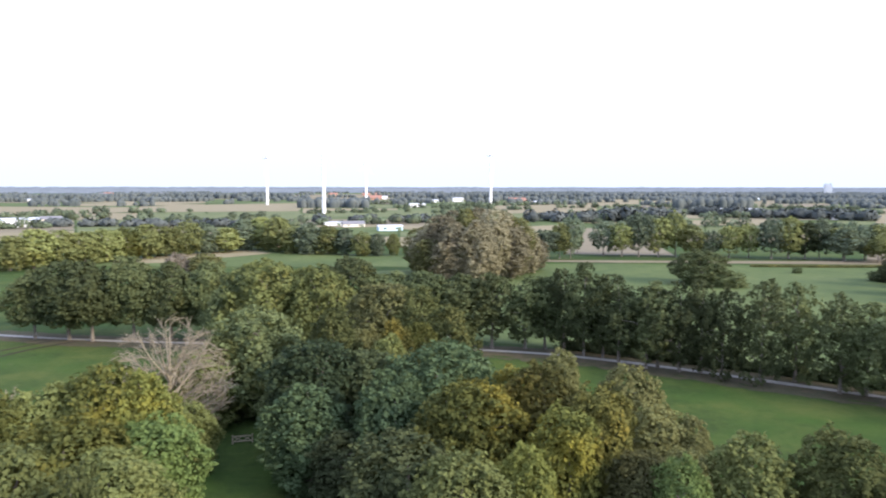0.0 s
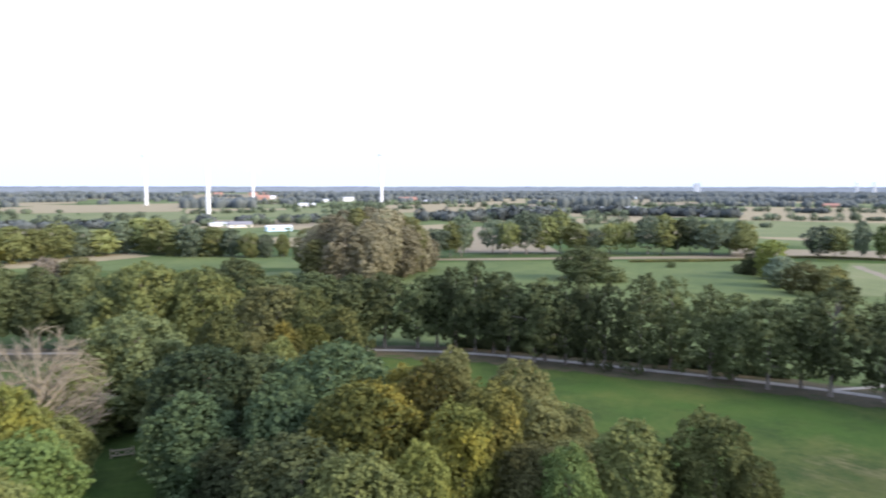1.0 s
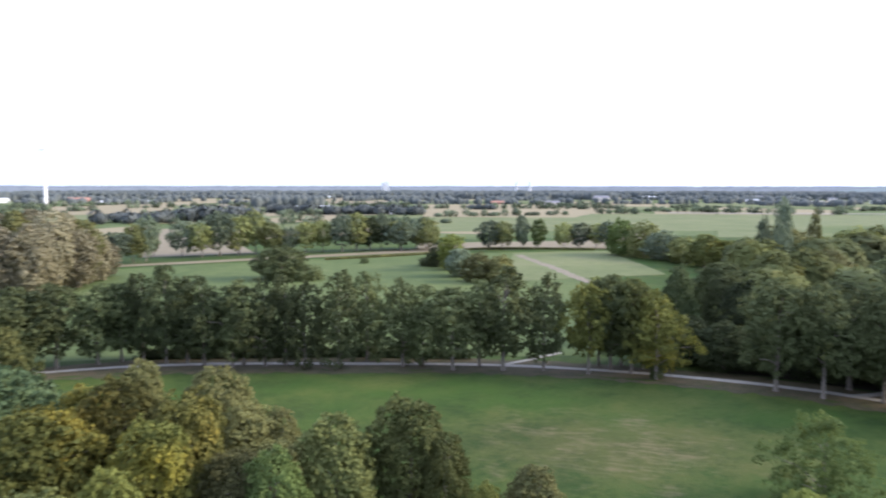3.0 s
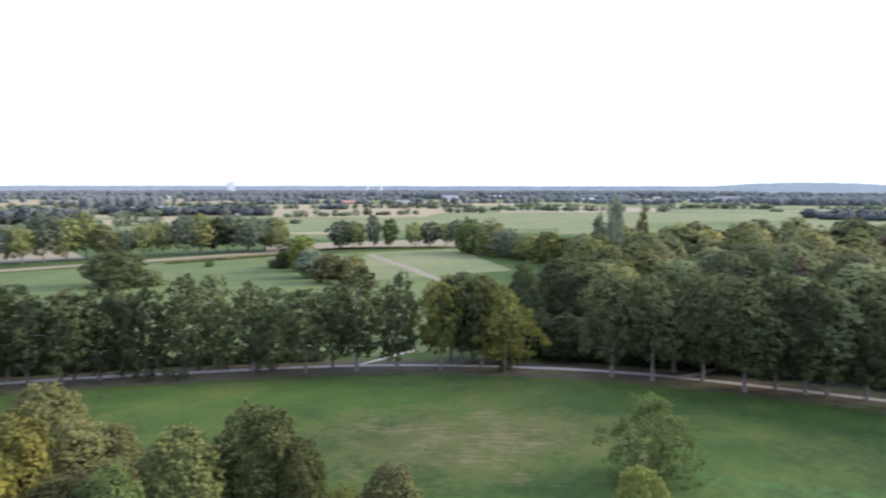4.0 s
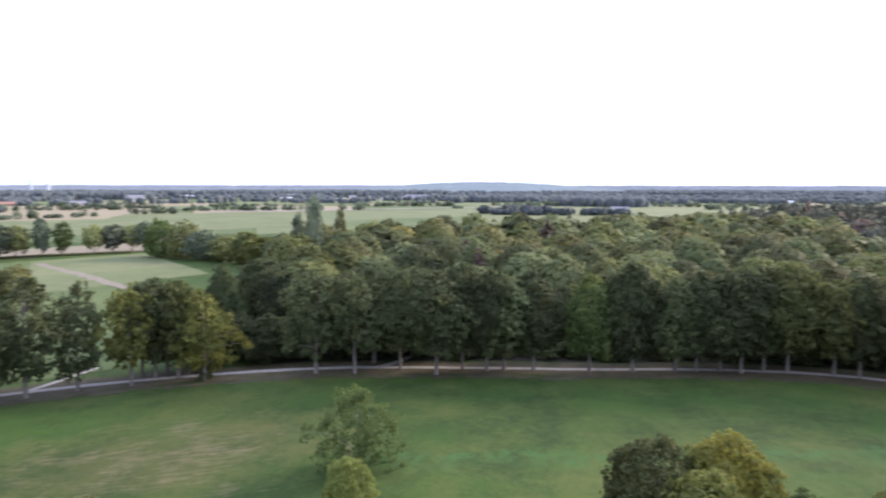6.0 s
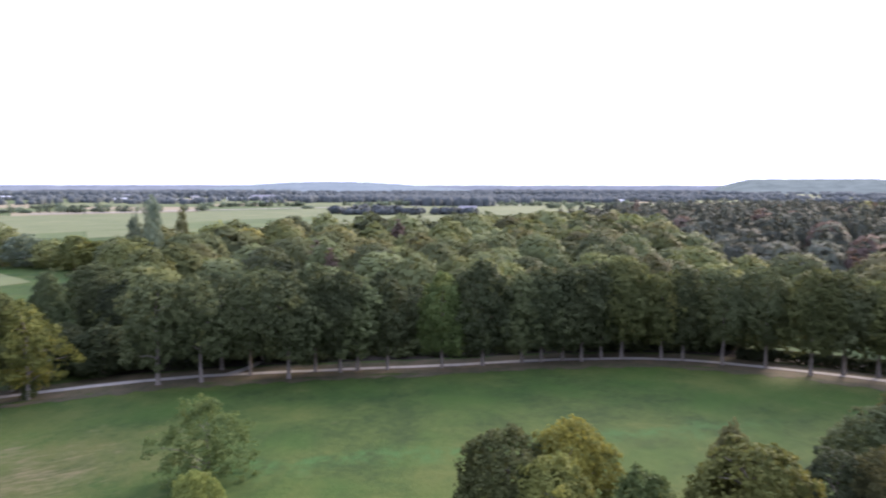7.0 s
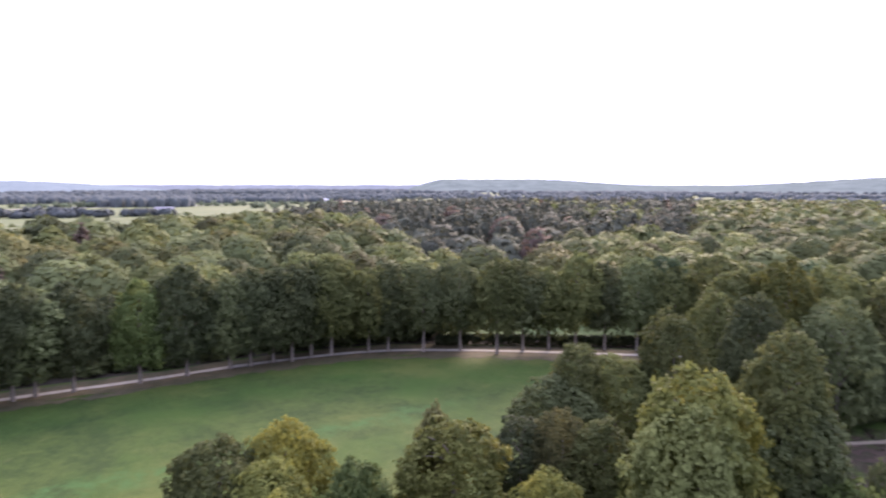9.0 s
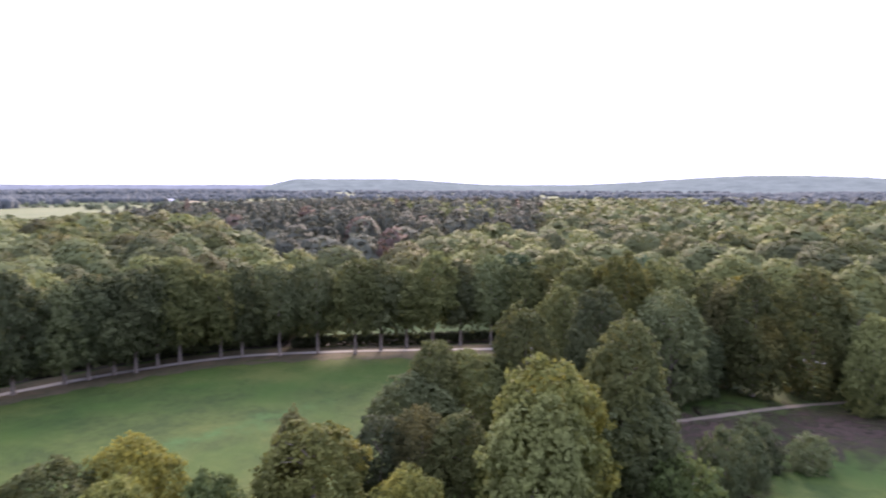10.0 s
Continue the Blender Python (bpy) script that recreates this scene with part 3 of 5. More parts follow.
# ground: one sheet to the horizon
def build_ground():
    n, far = 48, 4900.0
    line = [far * math.copysign(abs(k / n * 2 - 1) ** 2.2, k / n * 2 - 1) for k in range(n + 1)]
    verts = [(x, y, 0.0) for y in line for x in line]
    faces = [(r * (n + 1) + c, r * (n + 1) + c + 1, (r + 1) * (n + 1) + c + 1, (r + 1) * (n + 1) + c) for r in range(n) for c in range(n)]
    tagged(link_mesh("ground", verts, faces, MEADOW), "green meadow grass with dry patches, reaching the horizon", "ground", kind="structure")


build_ground()

# fields beyond the avenue
FIELDS = [
    (PASTURE, [(0, 168), (40, 151), (70, 134), (96, 114), (125, 100), (160, 130), (200, 195), (250, 300), (190, 322), (60, 335), (-40, 300)]),
    (PASTURE, [(-216, 320), (-13, 320), (-14, 368), (-125, 408), (-159, 340)]),
    (STUBBLE, [(-154, 330), (-130, 337), (-93, 384), (-108, 404), (-138, 380), (-161, 345)]),
    (TAN, [(43, 342), (207, 330), (216, 345), (49, 350)]),
    (TAN, [(205, 341), (302, 292), (348, 336), (231, 386)]),
    (TAN, [(66, 380), (124, 374), (161, 639), (122, 622)]),
    (PALE_FIELD, [(168, 210), (234, 192), (292, 282), (240, 301)]),
    (PALE_FIELD, [(297, 478), (552, 332), (866, 521), (428, 677)]),
    (STUBBLE, [(432, 708), (586, 596), (1101, 987), (730, 1176)]),
    (PALE_FIELD, [(443, 514), (566, 318), (843, 273), (1054, 342), (672, 676)]),
    (PASTURE, [(496, 278), (652, 211), (813, 264), (641, 354)]),
    (PALE_FIELD, [(746, 405), (932, -111), (1454, -225), (1177, 383)]),
    (PALE_FIELD, [(654, 236), (904, 28), (1073, 33), (788, 270)]),
    (STUBBLE, [(-608, 928), (-460, 928), (-473, 1230), (-851, 1300)]),
    (STUBBLE, [(-453, 1011), (-214, 1058), (-317, 1570), (-530, 1379)]),
    (PALE_FIELD, [(-316, 745), (-142, 797), (-172, 968), (-386, 928)]),
    (TAN, [(-257, 668), (-34, 678), (-53, 797), (-296, 770)]),
    (PALE_FIELD, [(-147, 826), (11, 891), (15, 1167), (-188, 1058)]),
    (STUBBLE, [(43, 968), (222, 1011), (332, 1570), (83, 1379)]),
    (STUBBLE, [(221, 668), (332, 678), (391, 797), (261, 770)]),
    (PALE_FIELD, [(1007, 823), (1289, 601), (1702, 794), (1306, 1068)]),
    (PALE_FIELD, [(1144, 496), (1213, 226), (1978, -162), (2071, 460)]),
    (PALE_FIELD, [(1649, -376), (1458, -868), (2015, -1198), (2122, -483)]),
    (PALE_FIELD, [(630, -595), (613, -630), (718, -738), (738, -696)]),
    (PALE_FIELD, [(1326, -1806), (1060, -1680), (1791, -2836), (1776, -2482)]),
]
FIELD_WORDS = {"pasture_grass": "grazed green pasture", "pale_green_field": "pale green crop field", "stubble_field": "straw-coloured stubble field", "dry_tan_field": "bare tan-coloured field"}


def field(i, material, corners):
    """A flat field with a slightly uneven border."""
    rng = random.Random(i)
    ring = []
    for a, b in zip(corners, corners[1:] + corners[:1]):
        for k in range(8):
            p = Vector(a).lerp(Vector(b), k / 8)
            wob = (Vector(b) - Vector(a)).length * 0.006
            ring.append((p.x + rng.uniform(-wob, wob), p.y + rng.uniform(-wob, wob), 0.04 + 0.012 * i))
    ob = link_mesh("field", ring, [tuple(range(len(ring)))], material)
    if ob.data.polygons[0].normal.z < 0:
        ob.data.flip_normals()
    tagged(ob, f"{FIELD_WORDS[material.name]} between hedgerows", "field", kind="structure")


for i, (material, corners) in enumerate(FIELDS):
    field(i, material, corners)

rng = random.Random(40)
az, patches = -46.0, []
while az < 104:
    wide, d = rng.uniform(4, 9), rng.uniform(430, 520)
    while d < 3800:
        deep = d * rng.uniform(0.10, 0.24)
        tilt = rng.uniform(-0.05, 0.05) * d
        corners = [(az, d + tilt), (az + wide - 0.15, d - tilt), (az + wide - 0.15, d + deep * 0.97 - tilt), (az, d + deep * 0.97 + tilt)]
        if not (az + wide > 52 and d < 470) and not (az > 86 and d < 1000):
            patches.append((rng.choice((PALE_FIELD, PALE_FIELD, STUBBLE, STUBBLE, TAN, PASTURE) if az < 54 else (PALE_FIELD, PALE_FIELD, PALE_FIELD, PASTURE, PASTURE, STUBBLE)), [(round(r * math.sin(radians(a)), 1), round(r * math.cos(radians(a)), 1)) for a, r in corners]))
        d += deep
    az += wide
for i, (material, corners) in enumerate(patches):
    field(-1 - i % 2, material, corners)

# the round lane under the avenue, its verges and side paths
LANE = [(-190, 192), (-140, 179), (-107, 170), (-77, 164), (-30, 159), (8, 155), (32, 147), (60, 130), (87, 111), (107, 90), (121, 69), (131, 43), (138, 22),
        (146, 1), (150.5, -21), (147, -41), (137, -68), (122, -100), (98, -128), (60, -150)]
ribbon("verge", LANE, 10.0, 0.035, 0.02, VERGE, "worn brown and green verge along the lane", "verge", ragged=0.9)
inner_edge = [(x * (1 - 6.2 / math.hypot(x, y)), y * (1 - 6.2 / math.hypot(x, y))) for x, y in LANE[2:-1]]
ribbon("verge", inner_edge, 2.1, 0.045, 0.02, DRY_VERGE, "dry brownish grass strip at the meadow edge", "verge", ragged=1.1, step=1.5)
ribbon("lane", LANE, 1.75, 0.075, 0.03, PATH, "pale gravel lane curving round the meadow under trees", "lane", ragged=0.12, camber=0.03)
ribbon("side_path", [(86, 111.5), (94, 112), (104, 113.4)], 1.2, 0.085, 0.03, PATH, "pale gravel side path leaving the lane", "path", ragged=0.12)
ribbon("wood_path", [(124, 62), (129, 60), (135, 59.6)], 1.5, 0.085, 0.03, PATH, "gravel path turning off into the wood", "path", ragged=0.15)
ribbon("garden_path", [(82, -68), (79.3, -80), (78, -92), (76.2, -104), (72, -120)], 1.1, 0.06, 0.03, TRACK, "pale garden path between dark trees", "path", ragged=0.15)
ribbon("field_track", [(236, 290), (227, 272), (210, 233), (195, 202), (186, 180)], 4.6, 0.125, 0.01, TRACK, "bare earth track across a pale field", "track", ragged=0.8)
ribbon("far_road", [(780, 640), (833, 577), (960, 480), (1102, 362), (1216, 244), (1290, 60)], 16.0, 0.6, 0.05, PATH, "pale far road across the fields", "road", ragged=0.3, step=20)
ribbon("wheel_track", [(-96.5, 141.2), (-94.1, 148.4), (-90.5, 156.9), (-85.6, 163.3)], 0.9, 0.05, 0.02, DARKENED_LITTER, "dark wheel track pressed into the meadow", "track", ragged=0.15)
ribbon("wheel_track", [(-100.7, 147.4), (-97.4, 153.6), (-93.8, 160.3), (-91.9, 163.9)], 0.9, 0.05, 0.02, DARKENED_LITTER, "dark wheel track pressed into the meadow", "track", ragged=0.15)

# litter discs whose dark colour also supplies the shade under the grove
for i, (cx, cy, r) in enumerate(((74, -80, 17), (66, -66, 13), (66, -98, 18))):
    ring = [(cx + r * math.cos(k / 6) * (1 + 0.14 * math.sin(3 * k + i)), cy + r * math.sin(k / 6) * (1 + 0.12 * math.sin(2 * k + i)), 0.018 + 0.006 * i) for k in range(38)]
    floor = link_mesh("shaded_floor", ring + [(cx, cy, 0.018 + 0.006 * i)], [(k, (k + 1) % 38, 38) for k in range(38)], LITTER_AND_SHADE)
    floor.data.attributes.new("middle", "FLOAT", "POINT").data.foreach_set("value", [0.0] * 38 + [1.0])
    tagged(floor, "leaf litter under the grove trees, with painted-in shade", "ground", kind="structure")


# woodland behind the lane
def lane_radius(az):
    """Distance of the lane from the meadow's middle at a bearing."""
    return min((abs(math.degrees(math.atan2(x, y)) - az), math.hypot(x, y)) for x, y in LANE_LINE)[1]


LANE_LINE = [(p.x, p.y) for p in spline(LANE)]


def wood_reach(az):
    for (a, ra), (b, rb) in zip(REACH, REACH[1:]):
        if a <= az <= b:
            return ra + (rb - ra) * (az - a) / (b - a)
    return 0.0


REACH = [(50, 148), (54.5, 170), (56, 260), (58, 330), (66, 350), (72, 395), (80, 400), (88, 480), (95, 720), (104, 860), (120, 920), (150, 950), (175, 900)]
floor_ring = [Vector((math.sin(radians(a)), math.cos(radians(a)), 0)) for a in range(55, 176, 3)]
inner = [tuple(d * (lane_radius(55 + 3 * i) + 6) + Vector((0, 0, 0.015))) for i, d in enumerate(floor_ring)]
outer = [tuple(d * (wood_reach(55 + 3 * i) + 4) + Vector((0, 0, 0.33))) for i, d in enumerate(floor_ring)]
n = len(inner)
tagged(link_mesh("woodland_floor", inner + outer, [(i, n + i, n + i + 1, i + 1) for i in range(n - 1)], DARKENED_LITTER), "brown leaf litter on the woodland floor, darkened for canopy shade", "ground", kind="structure")

edge = [(radians(a), d) for d, step in ((164, 1), (190, -1)) for a in range(104, 122)[::step]]
ring = [(d * math.sin(a), d * math.cos(a), 0.3) for a, d in edge]
tagged(link_mesh("glade", ring, [tuple(range(len(ring)))], PASTURE), "sunlit green lawn behind the hedge and avenue", "grass", kind="structure")


def clearing(x, y):
    return math.hypot(x - 236, y - 105) < 17 or math.hypot((x - 160) / 2.2, y - 92) < 9 or (105.5 < math.degrees(math.atan2(x, y)) < 119 and math.hypot(x, y) < 190)


rng = random.Random(21)
single, belts = [], {"mid": [], "back": [], "far": []}
for zone, near, far, step in (("mid", 145, 285, 14.0), ("back", 285, 420, 16.0), ("far", 420, 960, 16.0)):
    r = near
    while r < far:
        az = 51.0
        while az < 160:
            az += math.degrees(step / r)
            a, rr = radians(az + rng.uniform(-0.4, 0.4) * math.degrees(step / r)), r + rng.uniform(-0.45, 0.45) * step
            x, y = rr * math.sin(a), rr * math.cos(a)
            deg = math.degrees(a)
            if rr < lane_radius(deg) + 8 or rr > wood_reach(deg) or clearing(x, y) or deg > 152 or (deg < 57.8 and rr < 205):
                continue
            h = rng.uniform(13.5, 20.5) + (1.5 if rr > 330 else 0)
            w = step * rng.uniform(0.85, 1.3)
            if rr < lane_radius(deg) + 19 and len(single) < 62:
                single.append((x, y, h, w * 0.8, deg))
            else:
                belts[zone].append((x, y, h, w, deg, rr))
        r += step * 0.92
for x, y, h, w, deg in single:
    kinds = ("lime", "lime", "dark", "olive", "yellow", "canopy") if deg < 85 else ("lime", "canopy", "olive", "brown", "blue", "yellow")
    tree("wood", rng.choice(kinds), x, y, h, w, "woodland trees", " at the wood's edge")
COARSE = [("round", 18, 13, 3.5, 52, 22, 0.7), ("oval", 18, 12, 3.5, 52, 22, 0.7), ("round", 18, 13, 5.0, 50, 22, 0.7), ("round", 18, 13, 3.5, 52, 22, 0.7)]
MEDIUM = [("round", 18, 13, 5.0, 32, 10, 1.25), ("oval", 18, 12, 5.0, 32, 10, 1.25), ("round", 18, 13, 4.0, 32, 10, 1.25)]
CONES = [("cone", 21, 8, 3.0, 30, 10, 0.82), ("oval", 20, 8, 3.0, 30, 10, 0.82), ("cone", 21, 7.5, 3.0, 30, 10, 0.82)]
BLOBS = [("round", 16, 14, 2.0, 12, 5, 2.2), ("oval", 16, 13, 2.0, 12, 5, 2.2)]


FIR_EDGE = [(90, 430), (97, 380), (101, 290), (104, 205), (111, 215), (114, 290), (124, 330)]


def firs(deg, rr):
    return 90 < deg < 124 and rr > np.interp(deg, *zip(*FIR_EDGE)) and noise.noise((deg * 0.09, rr * 0.006, 0)) > -0.3


woods = {}
for zone, spots in belts.items():
    for x, y, h, w, deg, rr in spots:
        v = noise.noise((x * 0.02, y * 0.02, 3.0)) + rng.uniform(-0.35, 0.35)
        kind = ("fir" if rng.random() < 0.97 else "rust") if firs(deg, rr) else "lime" if v < -0.3 else "canopy" if v < 0.05 else "olive" if v < 0.36 else "brown"
        woods.setdefault((zone, kind), []).append((x, y, h * (1.08 if kind in ("fir", "rust") else 1), w * (0.82 if kind in ("fir", "rust") else 1.05)))
for (zone, kind), spots in woods.items():
    forms = CONES if kind in ("fir", "rust") else COARSE if zone == "mid" else MEDIUM if zone == "back" else BLOBS
    scatter_mesh("woodland", spots, 6, forms, LEAF[kind], f"{WORDS[kind]} closed woodland canopy behind the avenue", "woodland")

# the avenue: trees on both sides of the lane
AVENUE_WEST = [
    (-96.6, 165.9), (-88.1, 165.0), (-81.9, 163.6), (-73.0, 165.6), (-64.4, 166.0), (-55.6, 167.0), (-46.3, 165.7), (-37.7, 165.8),
    (-29.0, 164.5), (-20.7, 163.7), (-12.5, 162.5), (-4.5, 159.9), (3.3, 159.0), (11.0, 156.6), (18.3, 155.9), (22.8, 156.3),
    (26.7, 154.7), (30.0, 149.0), (33.7, 147.2), (36.1, 143.5), (40.5, 139.2), (42.9, 139.5), (46.2, 136.4), (50.0, 135.1),
    (52.7, 131.8), (58.1, 127.4), (65.4, 129.4), (69.4, 121.6), (73.3, 120.5), (76.2, 113.8), (82.3, 113.3), (84.2, 108.1),
    (90.9, 103.8), (96.5, 97.2), (102.9, 100.8), (102.3, 97.1), (106.6, 98.3), (103.5, 92.8), (107.9, 93.8), (104.2, 87.4),
]
AVENUE_EAST = [
    (116.1, 70.9), (118.9, 64.0), (127.8, 64.3), (124.6, 57.0), (123.7, 49.0), (129.1, 45.7), (129.7, 40.9), (131.6, 38.0),
    (133.1, 32.4), (136.2, 22.1), (139.3, 14.4), (142.8, 6.7), (144.0, 2.8), (146.0, -1.5), (145.9, -5.3), (148.7, -9.4),
    (149.4, -13.6), (150.4, -21.7), (149.8, -25.9), (147.3, -33.2), (146.3, -41.1), (142.1, -48.1), (143.0, -54.3), (142.8, -60.3),
    (141.4, -65.9), (139.5, -72.0), (137.1, -78.5), (133.3, -84.9), (128.6, -91.8),
]
for x, y in AVENUE_WEST:
    tree("broad" if x < 10 else "avenue", "yellow" if (x, y) == (104.2, 87.4) else rng.choice(("olive", "yellow", "lime")) if x > 95 else rng.choice(("lime", "lime", "lime", "lime", "dark")), x, y, rng.uniform(15.8, 19.6), rng.uniform(7.4, 9.8) + (4.4 if x < 10 else 0), "avenue trees", " beside the pale lane")
for i, (x, y) in enumerate(AVENUE_EAST):
    kind = "green" if (round(x), round(y)) == (136, 22) else rng.choice(("lime", "lime", "lime", "dark") if y > -10 else ("lime", "canopy", "olive"))
    tree("broad" if -28 < y < 62 else "lifted" if y < -28 else "avenue", kind, x, y, rng.uniform(17.5, 21.0), rng.uniform(9.2, 12.4), "avenue trees", " beside the pale lane")
# undergrowth at the wood's edge and the low hedge behind the lane
for k in range(22):
    az = radians(rng.uniform(50.5, 66))
    d = rng.uniform(146, 172)
    if not radians(52.2) < az < radians(53.6) and not math.hypot((d * math.sin(az) - 150) / 2.5, d * math.cos(az) - 62) < 5:
        tree("bush", rng.choice(("dark", "lime")), d * math.sin(az), d * math.cos(az), rng.uniform(4.5, 8.5), rng.uniform(6, 9), "undergrowth", " at the wood's edge")
for k in range(34):
    az = 62.5 + 1.25 * k + rng.uniform(-0.4, 0.4)
    d = lane_radius(az) + rng.uniform(9, 15)
    bx, by = d * math.sin(radians(az)), d * math.cos(radians(az))
    if math.hypot((bx - 132) / 1.6, by - 60) > 5 and not clearing(bx, by):
        tree("bush", rng.choice(("dark", "dark", "lime")), bx, by, rng.uniform(2.6, 5.2), rng.uniform(5, 8), "undergrowth", " under the avenue's shade")


def hedge(name, points, width, height, leaf, label):
    """A hedge along a line, of many small sprays."""
    line = spline(points, 1.2)
    gen = np.random.default_rng(len(line))
    where, facing = [], []
    for p in line:
        m = int(46 * height)
        d = unit(gen.normal(size=(m, 3)) + np.array([0, 0, 0.4]))
        where.append(np.array([p.x, p.y, height * 0.5]) + d * np.array([width / 2, width / 2, height * 0.52]) * gen.uniform(0.75, 1.1, (m, 1)))
        facing.append(unit(d + gen.normal(size=(m, 3)) * 0.4))
    where, facing = np.concatenate(where), np.concatenate(facing)
    where[:, 2] = np.maximum(where[:, 2], 0.12)
    v, f = leaves(gen, where, facing, gen.uniform(0.45, 0.8, len(where)))
    return tagged(link_mesh(name, v.tolist(), f.tolist(), LEAF[leaf]), label, "hedge")


hedge("hedge", [(28, 156), (45, 146), (64, 135), (84, 120)], 2.2, 1.9, "dark", "dark clipped hedge along the far side of the lane")
hedge("hedge", [(153, -38), (151, -50), (146, -64), (141, -82)], 2.0, 2.3, "dark", "dark hedge behind the lane before a clearing")
hedge("hedge", [(140, 320), (190, 318), (240, 326), (290, 290)], 1.6, 1.1, "brown", "low brownish hedge along the far meadow edge")

# trees round the meadow, in front of the lane
GROVE_WEST = [
    (-36.3, 73.5, 16.9, 12.8, "round", "yellow"), (-42.6, 72.4, 14.8, 11.8, "round", "olive"), (-31.4, 73.6, 16.6, 7.9, "oval", "yellow"), (-44.9, 68.6, 15.4, 10.1, "round", "yellow"),
    (-28.4, 68.3, 13.2, 7.9, "oval", "green"), (-35.6, 64.9, 14.6, 12.2, "round", "yellow"), (-29.8, 61.1, 12.5, 10.1, "round", "olive"), (-37.1, 59.3, 13.7, 10.4, "round", "olive"),
    (-36.1, 108.1, 7.5, 10.3, "oval", "lime"), (-32.4, 86.1, 9.8, 8.3, "round", "olive"), (-35.8, 100.8, 12, 11, "oval", "olive"), (-29.4, 111.2, 17.2, 15.1, "round", "lime"),
    (-33.7, 108.9, 13.2, 8.4, "oval", "olive"), (-20.4, 95.8, 14.3, 8.9, "oval", "lime"), (-29.6, 111.1, 10, 12.3, "oval", "dark"), (-35.5, 141.6, 21.8, 18, "round", "olive"),
    (-25.0, 139.8, 20.9, 15.2, "round", "olive"), (-42.0, 144.0, 18.7, 13.6, "round", "lime"), (-9.8, 117.6, 19.8, 12.6, "oval", "brown"), (-3.6, 115.9, 19, 11.5, "round", "olive"),
    (1.0, 108.0, 18.2, 8.9, "oval", "olive"), (-16.0, 102.8, 18.6, 9.4, "oval", "olive"), (-12.2, 105.3, 14.8, 7.9, "oval", "brown"), (-6.6, 97.8, 17.5, 6.5, "oval", "gold"),
    (-3.2, 101.9, 16.3, 5.9, "oval", "yellow"), (-7.1, 93.7, 16.3, 7, "oval", "olive"), (-15.7, 88.6, 16.3, 11.9, "oval", "blue"), (-10.1, 89.4, 15, 9.6, "oval", "dark"),
    (-15.7, 82.5, 12.6, 9.7, "oval", "blue"), (-11.0, 77.2, 8.9, 7.7, "oval", "dark"), (-0.3, 86.0, 16.7, 14.9, "round", "blue"),
]
GROVE_MIDDLE = [
    (-5.4, 79.8, 14.7, 9.9, "round", "blue"), (-3.7, 69.9, 11.5, 11.5, "round", "lime"), (3.1, 73.9, 15.5, 10.1, "oval", "yellow"), (1.9, 63.0, 11.8, 9.9, "round", "olive"),
    (8.1, 63.5, 12.4, 5.8, "oval", "yellow"), (8.0, 81.6, 15.5, 6.1, "oval", "gold"), (11.5, 78.2, 16.4, 9.8, "oval", "gold"), (16.2, 71.2, 15.5, 7.5, "oval", "gold"),
    (12.7, 68.8, 14.2, 6.9, "oval", "yellow"), (16.4, 98.6, 13, 6.6, "round", "brown"), (22.2, 85.2, 14.1, 9.4, "round", "brown"), (23.4, 76.5, 11.7, 8.6, "round", "brown"),
    (27.1, 75.3, 11.2, 5.3, "round", "brown"), (23.3, 66.0, 10.6, 7.5, "round", "brown"), (19.0, 65.3, 10.9, 6.2, "oval", "brown"), (29.6, 65.6, 12.7, 9.5, "round", "olive"),
    (37.4, 63.9, 13.5, 7.6, "oval", "olive"), (39.4, 60.3, 10.6, 5.3, "round", "olive"), (41.7, 48.5, 10.3, 6.1, "round", "brown"), (36.8, 49.9, 9.3, 3.6, "round", "yellow"),
    (21.9, 62.3, 11.4, 6.5, "round", "green"), (55.5, 30.6, 11.2, 5.2, "round", "fresh"), (132.8, 106.1, 18, 7.0, "oval", "dark"), (140.5, 99.5, 15.9, 9.0, "oval", "lime"),
    (155.4, 109.3, 17.1, 13.3, "oval", "lime"), (134.9, 89.7, 16.1, 12, "oval", "dark"), (145.7, 91.5, 18.5, 14.2, "oval", "lime"), (120.6, 92.6, 9.5, 10, "round", "dark"),
    (121.1, 85.1, 9.6, 11, "round", "dark"), (125.9, 81.6, 8.8, 11.1, "round", "dark"), (70.0, -1.6, 12.6, 8.2, "round", "yellow"), (67.9, 4.2, 12, 9.5, "round", "olive"),
]
